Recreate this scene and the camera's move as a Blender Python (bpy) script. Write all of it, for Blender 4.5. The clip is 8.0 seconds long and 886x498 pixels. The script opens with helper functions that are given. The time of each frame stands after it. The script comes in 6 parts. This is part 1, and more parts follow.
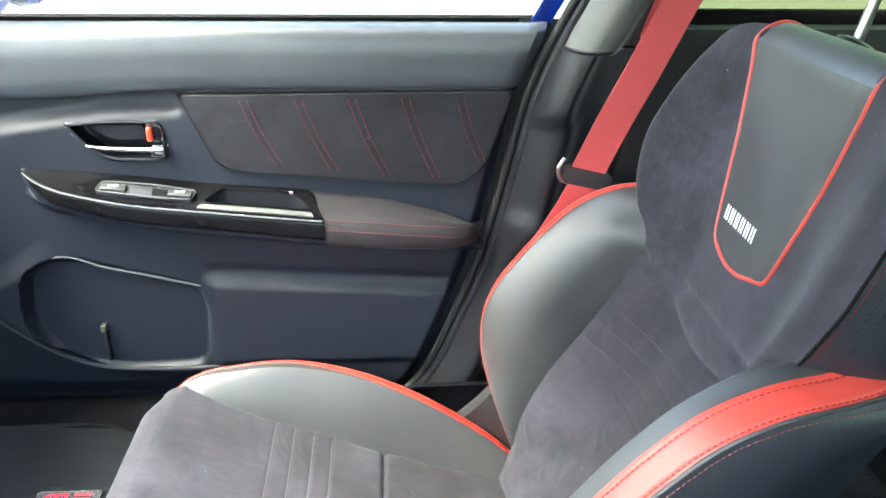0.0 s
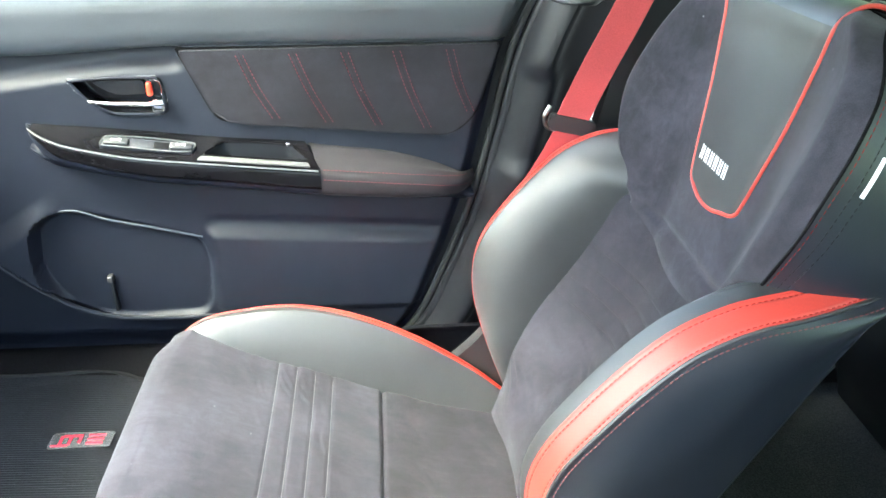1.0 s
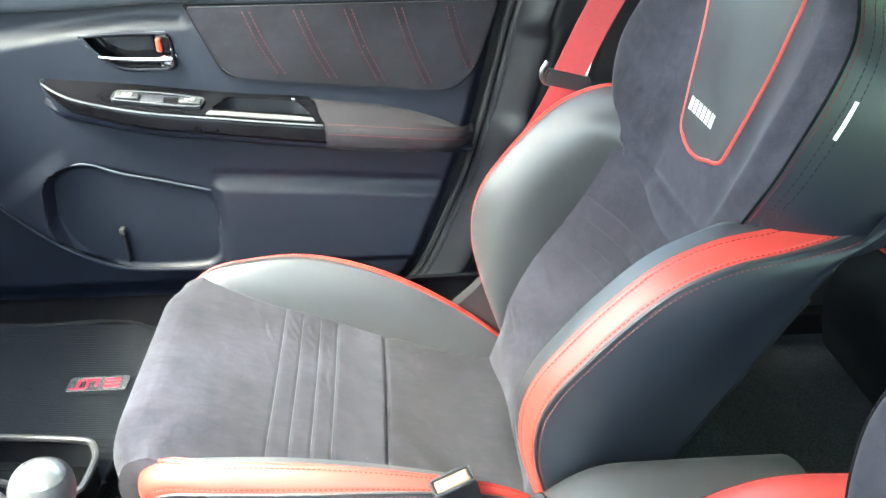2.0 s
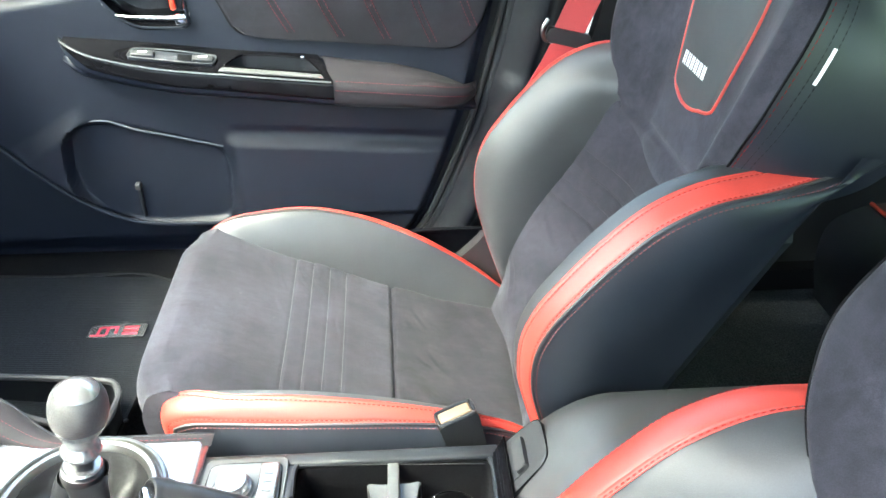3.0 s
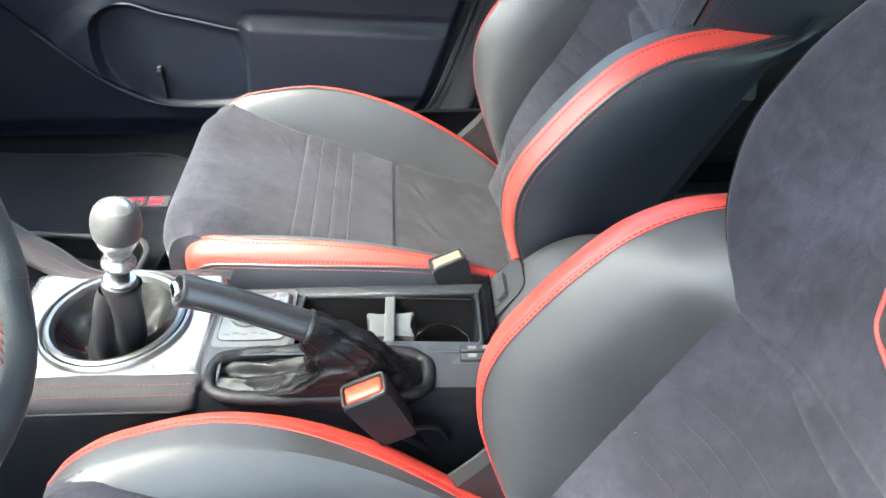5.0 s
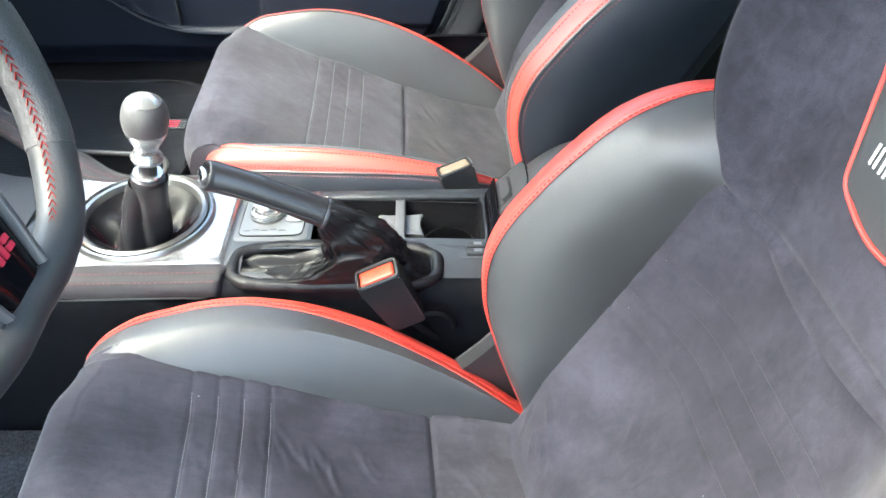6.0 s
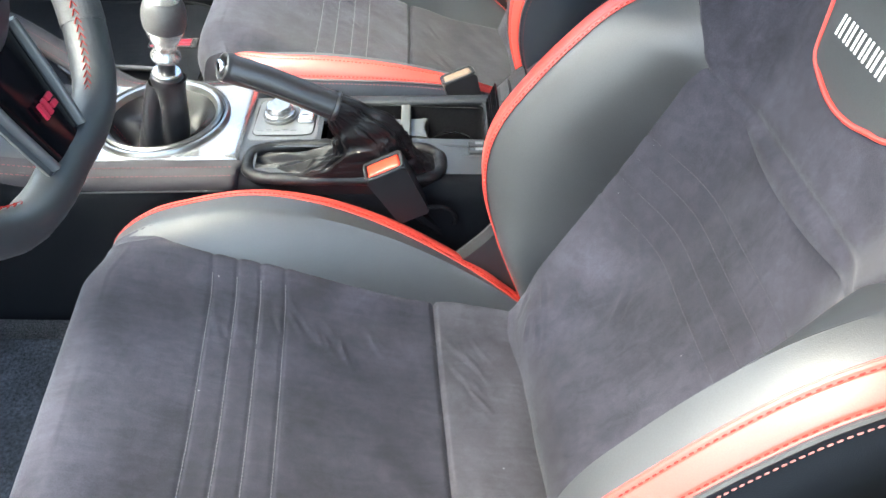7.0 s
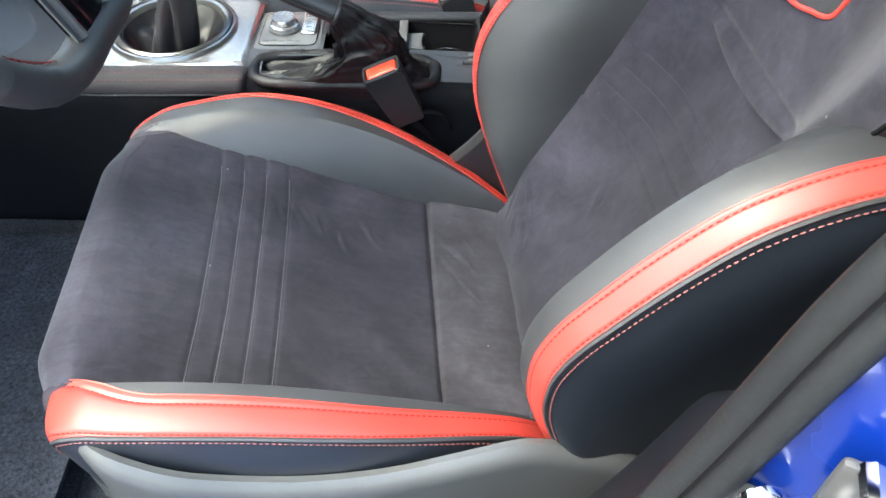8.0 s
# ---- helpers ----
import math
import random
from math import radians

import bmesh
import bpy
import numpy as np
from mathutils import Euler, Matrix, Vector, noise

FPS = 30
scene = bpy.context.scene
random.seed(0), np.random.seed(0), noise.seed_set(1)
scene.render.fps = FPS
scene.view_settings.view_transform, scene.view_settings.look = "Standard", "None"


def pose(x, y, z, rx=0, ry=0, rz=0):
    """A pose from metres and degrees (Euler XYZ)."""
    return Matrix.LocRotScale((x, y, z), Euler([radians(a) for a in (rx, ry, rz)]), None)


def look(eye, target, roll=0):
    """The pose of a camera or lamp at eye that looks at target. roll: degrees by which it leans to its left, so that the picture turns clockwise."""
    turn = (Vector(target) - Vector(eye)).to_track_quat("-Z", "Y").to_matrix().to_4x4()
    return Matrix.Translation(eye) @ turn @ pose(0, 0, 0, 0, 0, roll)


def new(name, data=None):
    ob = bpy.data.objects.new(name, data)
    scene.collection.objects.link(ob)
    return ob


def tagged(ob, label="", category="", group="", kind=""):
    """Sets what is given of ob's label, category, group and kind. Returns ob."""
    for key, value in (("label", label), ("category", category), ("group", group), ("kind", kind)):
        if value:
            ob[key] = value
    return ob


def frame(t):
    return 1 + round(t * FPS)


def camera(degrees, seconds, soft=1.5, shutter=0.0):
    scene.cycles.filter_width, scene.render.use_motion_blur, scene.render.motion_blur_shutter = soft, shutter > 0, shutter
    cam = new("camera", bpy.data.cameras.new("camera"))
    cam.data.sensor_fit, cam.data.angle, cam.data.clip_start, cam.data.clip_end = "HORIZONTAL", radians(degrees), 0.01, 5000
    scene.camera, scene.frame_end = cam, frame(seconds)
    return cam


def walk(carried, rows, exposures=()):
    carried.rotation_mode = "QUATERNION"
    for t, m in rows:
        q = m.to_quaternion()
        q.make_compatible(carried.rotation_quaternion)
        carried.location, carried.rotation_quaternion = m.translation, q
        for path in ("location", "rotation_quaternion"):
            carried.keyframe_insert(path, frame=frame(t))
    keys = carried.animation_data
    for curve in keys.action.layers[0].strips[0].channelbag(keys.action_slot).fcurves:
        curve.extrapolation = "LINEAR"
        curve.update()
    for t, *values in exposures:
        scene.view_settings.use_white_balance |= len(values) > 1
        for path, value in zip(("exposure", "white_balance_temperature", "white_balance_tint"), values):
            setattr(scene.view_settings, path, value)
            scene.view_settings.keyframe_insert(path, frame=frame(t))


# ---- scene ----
cam = camera(60.37, 8.0)
PATH = [
    (0.0, (-0.0000, -0.3229, 0.9212), (0.0513, 0.5776, 0.4896), 0.69),
    (0.5, (-0.0016, -0.3515, 0.9202), (0.0577, 0.5420, 0.4750), 0.37),
    (1.0, (-0.0022, -0.3809, 0.9188), (0.0572, 0.4984, 0.4462), 0.05),
    (1.5, (-0.0029, -0.4060, 0.9190), (0.0561, 0.4622, 0.4264), 0.04),
    (2.8, (-0.0112, -0.4828, 0.9151), (0.0436, 0.3617, 0.3824), 0.19),
    (3.0, (-0.0082, -0.4936, 0.9153), (0.0420, 0.3473, 0.3764), -0.04),
    (3.5, (0.0008, -0.5257, 0.9113), (0.0442, 0.3077, 0.3603), -0.38),
    (4.0, (0.0044, -0.5620, 0.9030), (0.0418, 0.2556, 0.3284), -0.19),
    (4.2, (0.0067, -0.5746, 0.9014), (0.0403, 0.2365, 0.3174), -0.37),
    (5.3, (0.0150, -0.6562, 0.8861), (0.0396, 0.1263, 0.2639), 0.05),
    (5.5, (0.0154, -0.6736, 0.8821), (0.0388, 0.1020, 0.2514), -0.13),
    (6.0, (0.0078, -0.7213, 0.8676), (0.0263, 0.0370, 0.2160), -0.10),
    (6.5, (0.0017, -0.7657, 0.8625), (0.0165, -0.0286, 0.1868), 0.06),
    (7.0, (0.0094, -0.8118, 0.8537), (0.0195, -0.0957, 0.1557), -0.23),
    (7.5, (0.0139, -0.8610, 0.8481), (0.0237, -0.1628, 0.1324), -0.19),
    (8.0, (0.0230, -0.9211, 0.8454), (0.0276, -0.2389, 0.1143), 0.20),
]
EXPOSURES = [(0.0, 3.88, 6950, -2), (0.5, 3.76, 6900, -3), (1.0, 4.16, 6850, -4), (1.5, 4.29, 6800, -5), (3.0, 3.92, 6750, -5), (3.5, 3.88, 6750, -5), (4.0, 3.70, 6750, -3), (5.5, 3.70, 6700, 0), (6.8, 3.55, 6700, -1), (7.4, 3.20, 6700, 0), (8.0, 2.98, 6650, 0)]
walk(cam, [(t, look(eye, target, roll)) for t, eye, target, roll in PATH], EXPOSURES)

# ---- light ----
SUN_UP, SUN_SIDE = 54.0, 20.0
world = bpy.data.worlds.new("sky")
scene.world = world
world.use_nodes = True
wn = world.node_tree.nodes
sky = wn.new("ShaderNodeTexSky")
sky.sky_type = "NISHITA"
sky.sun_disc = False
sky.sun_elevation = radians(SUN_UP)
sky.sun_rotation = radians(-90 - SUN_SIDE)
sky.dust_density = 3.0
wn["Background"].inputs["Strength"].default_value = 0.15
world.node_tree.links.new(sky.outputs[0], wn["Background"].inputs["Color"])
sun = bpy.data.lights.new("sun", "SUN")
sun.energy, sun.angle, sun.color = 0.75, radians(28), (1.0, 0.97, 0.92)
sun_ob = new("sun", sun)
sun_ob.matrix_world = look((-10 * math.cos(radians(SUN_UP)) * math.cos(radians(SUN_SIDE)), -10 * math.cos(radians(SUN_UP)) * math.sin(radians(SUN_SIDE)), 10 * math.sin(radians(SUN_UP))), (0, 0, 0))

# ---- materials ----
def material(name, colour, rough=0.5, metal=0.0, grain=None, stain=None, bump=0.0, bump_scale=400.0, coat=0.0, sheen=0.0, stretch=(1, 1, 1), spec=0.5):
    """grain: (scale, amount) fine colour change; stain: (scale, amount) broad colour and gloss change; bump: relief in metres."""
    m = bpy.data.materials.new(name)
    m.use_nodes = True
    nt = m.node_tree
    b = nt.nodes["Principled BSDF"]
    b.inputs["Base Color"].default_value = (*colour, 1)
    b.inputs["Roughness"].default_value = rough
    b.inputs["Metallic"].default_value = metal
    b.inputs["Coat Weight"].default_value = coat
    b.inputs["Coat Roughness"].default_value = 0.05
    b.inputs["Sheen Weight"].default_value = sheen
    b.inputs["Sheen Roughness"].default_value = 0.45
    b.inputs["Specular IOR Level"].default_value = spec
    co = nt.nodes.new("ShaderNodeTexCoord")
    mp = nt.nodes.new("ShaderNodeMapping")
    mp.inputs["Scale"].default_value = stretch
    nt.links.new(co.outputs["Object"], mp.inputs["Vector"])
    last = None
    for pair, detail in ((stain, 4), (grain, 2)):
        if not pair:
            continue
        tex = nt.nodes.new("ShaderNodeTexNoise")
        tex.inputs["Scale"].default_value = pair[0]
        tex.inputs["Detail"].default_value = detail
        tex.inputs["Roughness"].default_value = 0.6
        nt.links.new(mp.outputs[0], tex.inputs["Vector"])
        ramp = nt.nodes.new("ShaderNodeMapRange")
        ramp.inputs["From Min"].default_value, ramp.inputs["From Max"].default_value = 0.3, 0.7
        ramp.inputs["To Min"].default_value, ramp.inputs["To Max"].default_value = 1 - pair[1], 1 + pair[1]
        nt.links.new(tex.outputs["Fac"], ramp.inputs["Value"])
        if pair is stain:
            rr = nt.nodes.new("ShaderNodeMath")
            rr.operation = "MULTIPLY"
            rr.inputs[1].default_value = rough
            nt.links.new(ramp.outputs[0], rr.inputs[0])
            nt.links.new(rr.outputs[0], b.inputs["Roughness"])
        mix = nt.nodes.new("ShaderNodeMix")
        mix.data_type, mix.blend_type = "RGBA", "MULTIPLY"
        mix.inputs["Factor"].default_value = 1.0
        if last is None:
            mix.inputs["A"].default_value = (*colour, 1)
        else:
            nt.links.new(last, mix.inputs["A"])
        nt.links.new(ramp.outputs[0], mix.inputs["B"])
        last = mix.outputs["Result"]
    if last is not None:
        nt.links.new(last, b.inputs["Base Color"])
    if bump:
        tex = nt.nodes.new("ShaderNodeTexNoise")
        tex.inputs["Scale"].default_value = bump_scale
        tex.inputs["Detail"].default_value = 2
        nt.links.new(mp.outputs[0], tex.inputs["Vector"])
        bn = nt.nodes.new("ShaderNodeBump")
        bn.inputs["Distance"].default_value = bump
        bn.inputs["Strength"].default_value = 0.6
        nt.links.new(tex.outputs["Fac"], bn.inputs["Height"])
        nt.links.new(bn.outputs[0], b.inputs["Normal"])
    return m


def brushed_suede(name, colour):
    """Short nap with broad brushed streaks that turn lighter and darker."""
    m = material(name, colour, 0.95, grain=(900, 0.16), bump=0.0004, bump_scale=1400, sheen=0.10, spec=0.2)
    nt = m.node_tree
    b = nt.nodes["Principled BSDF"]
    source = b.inputs["Base Color"].links[0].from_socket
    co = nt.nodes["Texture Coordinate"]
    for scale, warp, low, high in ((4.5, 1.2, 0.68, 1.32), (13.0, 1.6, 0.88, 1.12), (70.0, 0.8, 0.90, 1.10)):
        tex = nt.nodes.new("ShaderNodeTexNoise")
        tex.inputs["Scale"].default_value = scale
        tex.inputs["Detail"].default_value = 5
        tex.inputs["Distortion"].default_value = warp
        nt.links.new(co.outputs["Object"], tex.inputs["Vector"])
        ramp = nt.nodes.new("ShaderNodeMapRange")
        ramp.inputs["From Min"].default_value, ramp.inputs["From Max"].default_value = 0.36, 0.64
        ramp.inputs["To Min"].default_value, ramp.inputs["To Max"].default_value = low, high
        nt.links.new(tex.outputs["Fac"], ramp.inputs["Value"])
        mix = nt.nodes.new("ShaderNodeMix")
        mix.data_type, mix.blend_type = "RGBA", "MULTIPLY"
        mix.inputs["Factor"].default_value = 1.0
        nt.links.new(source, mix.inputs["A"])
        nt.links.new(ramp.outputs[0], mix.inputs["B"])
        source = mix.outputs["Result"]
    # stray specks of lint
    cells = nt.nodes.new("ShaderNodeTexVoronoi")
    cells.inputs["Scale"].default_value = 42.0
    nt.links.new(co.outputs["Object"], cells.inputs["Vector"])
    dot = nt.nodes.new("ShaderNodeMath")
    dot.operation = "LESS_THAN"
    dot.inputs[1].default_value = 0.045
    nt.links.new(cells.outputs["Distance"], dot.inputs[0])
    rare = nt.nodes.new("ShaderNodeSeparateColor")
    nt.links.new(cells.outputs["Color"], rare.inputs[0])
    pick = nt.nodes.new("ShaderNodeMath")
    pick.operation = "GREATER_THAN"
    pick.inputs[1].default_value = 0.75
    nt.links.new(rare.outputs[0], pick.inputs[0])
    both = nt.nodes.new("ShaderNodeMath")
    both.operation = "MULTIPLY"
    nt.links.new(dot.outputs[0], both.inputs[0])
    nt.links.new(pick.outputs[0], both.inputs[1])
    lint = nt.nodes.new("ShaderNodeMix")
    lint.data_type = "RGBA"
    lint.inputs["B"].default_value = (0.13, 0.13, 0.14, 1)
    nt.links.new(both.outputs[0], lint.inputs["Factor"])
    nt.links.new(source, lint.inputs["A"])
    source = lint.outputs["Result"]
    # brush strokes in one direction
    turn = nt.nodes.new("ShaderNodeMapping")
    turn.inputs["Rotation"].default_value = (0.3, 0.2, 0.7)
    turn.inputs["Scale"].default_value = (3.0, 26.0, 12.0)
    nt.links.new(co.outputs["Object"], turn.inputs["Vector"])
    tex = nt.nodes.new("ShaderNodeTexNoise")
    tex.inputs["Scale"].default_value = 3.0
    tex.inputs["Detail"].default_value = 3
    tex.inputs["Distortion"].default_value = 1.2
    nt.links.new(turn.outputs[0], tex.inputs["Vector"])
    ramp = nt.nodes.new("ShaderNodeMapRange")
    ramp.inputs["From Min"].default_value, ramp.inputs["From Max"].default_value = 0.38, 0.62
    ramp.inputs["To Min"].default_value, ramp.inputs["To Max"].default_value = 0.91, 1.09
    nt.links.new(tex.outputs["Fac"], ramp.inputs["Value"])
    mix = nt.nodes.new("ShaderNodeMix")
    mix.data_type, mix.blend_type = "RGBA", "MULTIPLY"
    mix.inputs["Factor"].default_value = 1.0
    nt.links.new(source, mix.inputs["A"])
    nt.links.new(ramp.outputs[0], mix.inputs["B"])
    nt.links.new(mix.outputs["Result"], b.inputs["Base Color"])
    return m


def ribbed(name, colour, pitch):
    """Rubber-backed mat with fine ribs."""
    m = material(name, colour, 0.9, grain=(500, 0.35), stain=(6, 0.2), spec=0.15)
    nt = m.node_tree
    co = nt.nodes["Texture Coordinate"]
    wave = nt.nodes.new("ShaderNodeTexWave")
    wave.bands_direction = "Y"
    wave.inputs["Scale"].default_value = 0.314 / pitch
    wave.inputs["Distortion"].default_value = 0.6
    wave.inputs["Detail"].default_value = 2
    wave.inputs["Detail Scale"].default_value = 3
    nt.links.new(co.outputs["Object"], wave.inputs["Vector"])
    bn = nt.nodes.new("ShaderNodeBump")
    bn.inputs["Distance"].default_value = 0.0006
    nt.links.new(wave.outputs["Fac"], bn.inputs["Height"])
    nt.links.new(bn.outputs[0], nt.nodes["Principled BSDF"].inputs["Normal"])
    return m


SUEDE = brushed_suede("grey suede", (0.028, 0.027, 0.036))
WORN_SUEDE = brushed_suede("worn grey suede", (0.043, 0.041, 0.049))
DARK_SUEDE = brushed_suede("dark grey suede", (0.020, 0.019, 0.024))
DOOR_SUEDE = brushed_suede("dark suede", (0.011, 0.011, 0.015))
LEATHER = material("black leather", (0.030, 0.0315, 0.034), 0.49, grain=(900, 0.15), stain=(7, 0.18), bump=0.0002, bump_scale=1200, spec=0.68)
BOOT_LEATHER = material("shiny boot leather", (0.005, 0.005, 0.006), 0.48, grain=(500, 0.10), stain=(20, 0.10), bump=0.0004, bump_scale=400, spec=0.26)
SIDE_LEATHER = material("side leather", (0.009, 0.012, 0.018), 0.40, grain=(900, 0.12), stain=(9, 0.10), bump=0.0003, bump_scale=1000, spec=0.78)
RED = material("red leather", (0.43, 0.042, 0.032), 0.43, grain=(900, 0.10), stain=(14, 0.10), bump=0.00015, bump_scale=1100, spec=0.6)
DULL_RED_THREAD = material("dull red thread", (0.120, 0.025, 0.033), 0.8, spec=0.2)
BAND_THREAD = material("dark red thread", (0.21, 0.013, 0.011), 0.8, spec=0.2)
PINK_THREAD = material("pale red thread", (0.15, 0.048, 0.048), 0.7)
GREY_THREAD = material("grey thread", (0.075, 0.075, 0.083), 0.8)
DARK_THREAD = material("dark grey thread", (0.033, 0.033, 0.039), 0.85)
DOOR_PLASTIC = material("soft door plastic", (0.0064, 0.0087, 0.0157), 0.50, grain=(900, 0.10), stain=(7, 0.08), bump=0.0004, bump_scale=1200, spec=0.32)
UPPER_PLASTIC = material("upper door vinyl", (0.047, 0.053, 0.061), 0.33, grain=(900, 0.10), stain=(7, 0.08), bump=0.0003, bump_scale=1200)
DARK_PLASTIC = material("dark plastic", (0.008, 0.009, 0.011), 0.5, grain=(900, 0.15), stain=(8, 0.10), bump=0.0003, bump_scale=1100)
GREY_PLASTIC = material("grey seat plastic", (0.072, 0.075, 0.077), 0.30, grain=(900, 0.10), stain=(8, 0.08), bump=0.0003, bump_scale=1100)
GLOSS = material("gloss black", (0.004, 0.004, 0.005), 0.09, stain=(20, 0.2), spec=0.14)
RUBBER = material("rubber seal", (0.010, 0.010, 0.011), 0.62, grain=(500, 0.15), stain=(10, 0.12), spec=0.3)
CARPET = material("carpet", (0.030, 0.032, 0.036), 0.97, grain=(350, 0.55), stain=(7, 0.25), bump=0.003, bump_scale=420, spec=0.1)
MAT = ribbed("ribbed mat", (0.018, 0.0195, 0.023), 0.0048)
SEAL_GREY = material("grey door seal", (0.013, 0.014, 0.015), 0.55, grain=(400, 0.1), stain=(12, 0.1), bump=0.0006, bump_scale=300, spec=0.25)
SPOKE_GREY = material("dark metallic spoke", (0.06, 0.062, 0.068), 0.34, metal=0.4, grain=(900, 0.05), stain=(10, 0.08))
# shade low in the cabin is put into this near-black base colour
SHADED_PLASTIC = material("grained plastic darkened for shade", (0.0028, 0.0033, 0.0045), 0.65, grain=(700, 0.2), stain=(6, 0.15), bump=0.0005, bump_scale=900, spec=0.06)
MAT_PILE = material("carpet mat", (0.021, 0.024, 0.030), 0.97, grain=(220, 0.5), stain=(26, 0.35), bump=0.002, bump_scale=300, spec=0.1)
BLACK = material("black felt", (0.005, 0.005, 0.006), 0.9, grain=(300, 0.3), spec=0.08)
SILVER = material("satin silver", (0.38, 0.38, 0.39), 0.24, metal=0.80, grain=(900, 0.03), stain=(6, 0.05))
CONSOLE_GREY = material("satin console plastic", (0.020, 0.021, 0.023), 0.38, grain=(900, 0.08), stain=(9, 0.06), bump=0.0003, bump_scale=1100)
LIGHT_PANEL = material("light grey panel", (0.13, 0.13, 0.13), 0.34, metal=0.35, grain=(900, 0.05), stain=(10, 0.05))
PANEL_GREY = material("grey console plastic", (0.072, 0.072, 0.072), 0.38, metal=0.2, grain=(900, 0.06), stain=(10, 0.08))
PANEL_DARK = material("upper pillar plastic", (0.052, 0.055, 0.054), 0.42, grain=(900, 0.1), stain=(8, 0.1), bump=0.0003, bump_scale=1100)
DARK_CHROME = material("dark polished ring", (0.22, 0.22, 0.22), 0.30, metal=0.95, grain=(900, 0.03), stain=(12, 0.06))
PILLAR_PLASTIC = material("grained pillar plastic", (0.0055, 0.0065, 0.0092), 0.48, grain=(800, 0.15), stain=(8, 0.10), bump=0.0004, bump_scale=900, spec=0.22)
GRIP_LEATHER = material("polished grip leather", (0.013, 0.013, 0.015), 0.36, grain=(900, 0.12), stain=(12, 0.12), bump=0.0003, bump_scale=900, spec=0.6)
PAD_CLOTH = material("plum black pad cloth", (0.013, 0.0112, 0.0145), 0.70, grain=(900, 0.18), stain=(10, 0.10), bump=0.0003, bump_scale=1300, sheen=0.04, spec=0.3)
CHROME = material("chrome", (0.75, 0.75, 0.77), 0.12, metal=1.0, stain=(15, 0.2))
KNOB_GRIP = material("knob leather", (0.050, 0.050, 0.052), 0.5, grain=(900, 0.3), stain=(30, 0.15), bump=0.0006, bump_scale=900)
BELT = material("red webbing", (0.36, 0.045, 0.05), 0.75, grain=(700, 0.15), stain=(12, 0.08), bump=0.0005, bump_scale=900)
# passenger buckle's button: glare is put into the beige base colour
GLARE_BUTTON = material("buckle button in glare colour", (0.16, 0.11, 0.075), 0.4, stain=(30, 0.1))
BUTTON = material("buckle button", (0.66, 0.045, 0.022), 0.35, stain=(30, 0.1))
PAINT = material("blue paint", (0.002, 0.020, 0.19), 0.28, metal=0.2, grain=(2000, 0.15), stain=(8, 0.1), coat=1.0)
WHITE = material("white embroidery", (0.80, 0.80, 0.80), 0.7, grain=(1500, 0.1))
LABEL = material("white label", (0.75, 0.75, 0.75), 0.5, stain=(40, 0.05))
BADGE_RED = material("badge red", (0.55, 0.03, 0.065), 0.35, stain=(60, 0.1))
HEADLINER = material("headliner", (0.42, 0.42, 0.41), 0.95, grain=(600, 0.08), stain=(5, 0.05))
GROUND = material("car park", (0.09, 0.09, 0.088), 0.9, grain=(30, 0.25), stain=(1.5, 0.15))


def clear_glass(name, tint):
    m = bpy.data.materials.new(name)
    m.use_nodes = True
    b = m.node_tree.nodes["Principled BSDF"]
    b.inputs["Base Color"].default_value = (*tint, 1)
    b.inputs["Roughness"].default_value = 0.0
    b.inputs["Transmission Weight"].default_value = 1.0
    b.inputs["IOR"].default_value = 1.1
    return m


GLASS = clear_glass("window glass", (0.97, 0.99, 0.97))
GREEN_GLASS = clear_glass("tinted rear glass", (0.37, 0.42, 0.20))

# ---- building helpers ----
def finish(bm, sharp=0.7):
    bmesh.ops.recalc_face_normals(bm, faces=bm.faces)
    for f in bm.faces:
        f.smooth = True
    for e in bm.edges:
        if len(e.link_faces) == 2 and e.calc_face_angle(0) > sharp:
            e.smooth = False


def part(name, bm, mat, parent=None, label="", sharp=0.7, kind=""):
    """Links a bmesh as one mesh object, under its thing or part."""
    finish(bm, sharp)
    me = bpy.data.meshes.new(name)
    bm.to_mesh(me)
    bm.free()
    me.materials.append(mat)
    ob = new(name, me)
    if parent is not None:
        ob.parent = parent
    return tagged(ob, label, kind=kind)


def thing(name, at, label, category, group="", kind=""):
    ob = new(name)
    ob.empty_display_size = 0.05
    ob.location = at
    return tagged(ob, label, category, group, kind)


def curve(points):
    """A smooth line through points of any size, as a function of 0..1 by length."""
    p = np.array(points, float)
    d = np.r_[0, np.cumsum(np.linalg.norm(np.diff(p, axis=0), axis=1))]
    d /= d[-1]
    m = np.gradient(p, d, axis=0)

    def at(u):
        u = min(max(u, 0.0), 1.0)
        i = min(int(np.searchsorted(d, u, "right")) - 1, len(d) - 2)
        h = d[i + 1] - d[i]
        t = (u - d[i]) / h
        return ((2 * t**3 - 3 * t**2 + 1) * p[i] + (t**3 - 2 * t**2 + t) * h * m[i]
                + (-2 * t**3 + 3 * t**2) * p[i + 1] + (t**3 - t**2) * h * m[i + 1])
    return at


def along(table):
    """A smooth function y(x) through a table of (x, y)."""
    x, y = np.array(table, float).T
    m = np.gradient(y, x)

    def at(v):
        v = min(max(v, x[0]), x[-1])
        i = min(int(np.searchsorted(x, v, "right")) - 1, len(x) - 2)
        h = x[i + 1] - x[i]
        t = (v - x[i]) / h
        return float((2 * t**3 - 3 * t**2 + 1) * y[i] + (t**3 - 2 * t**2 + t) * h * m[i]
                     + (-2 * t**3 + 3 * t**2) * y[i + 1] + (t**3 - t**2) * h * m[i + 1])
    return at


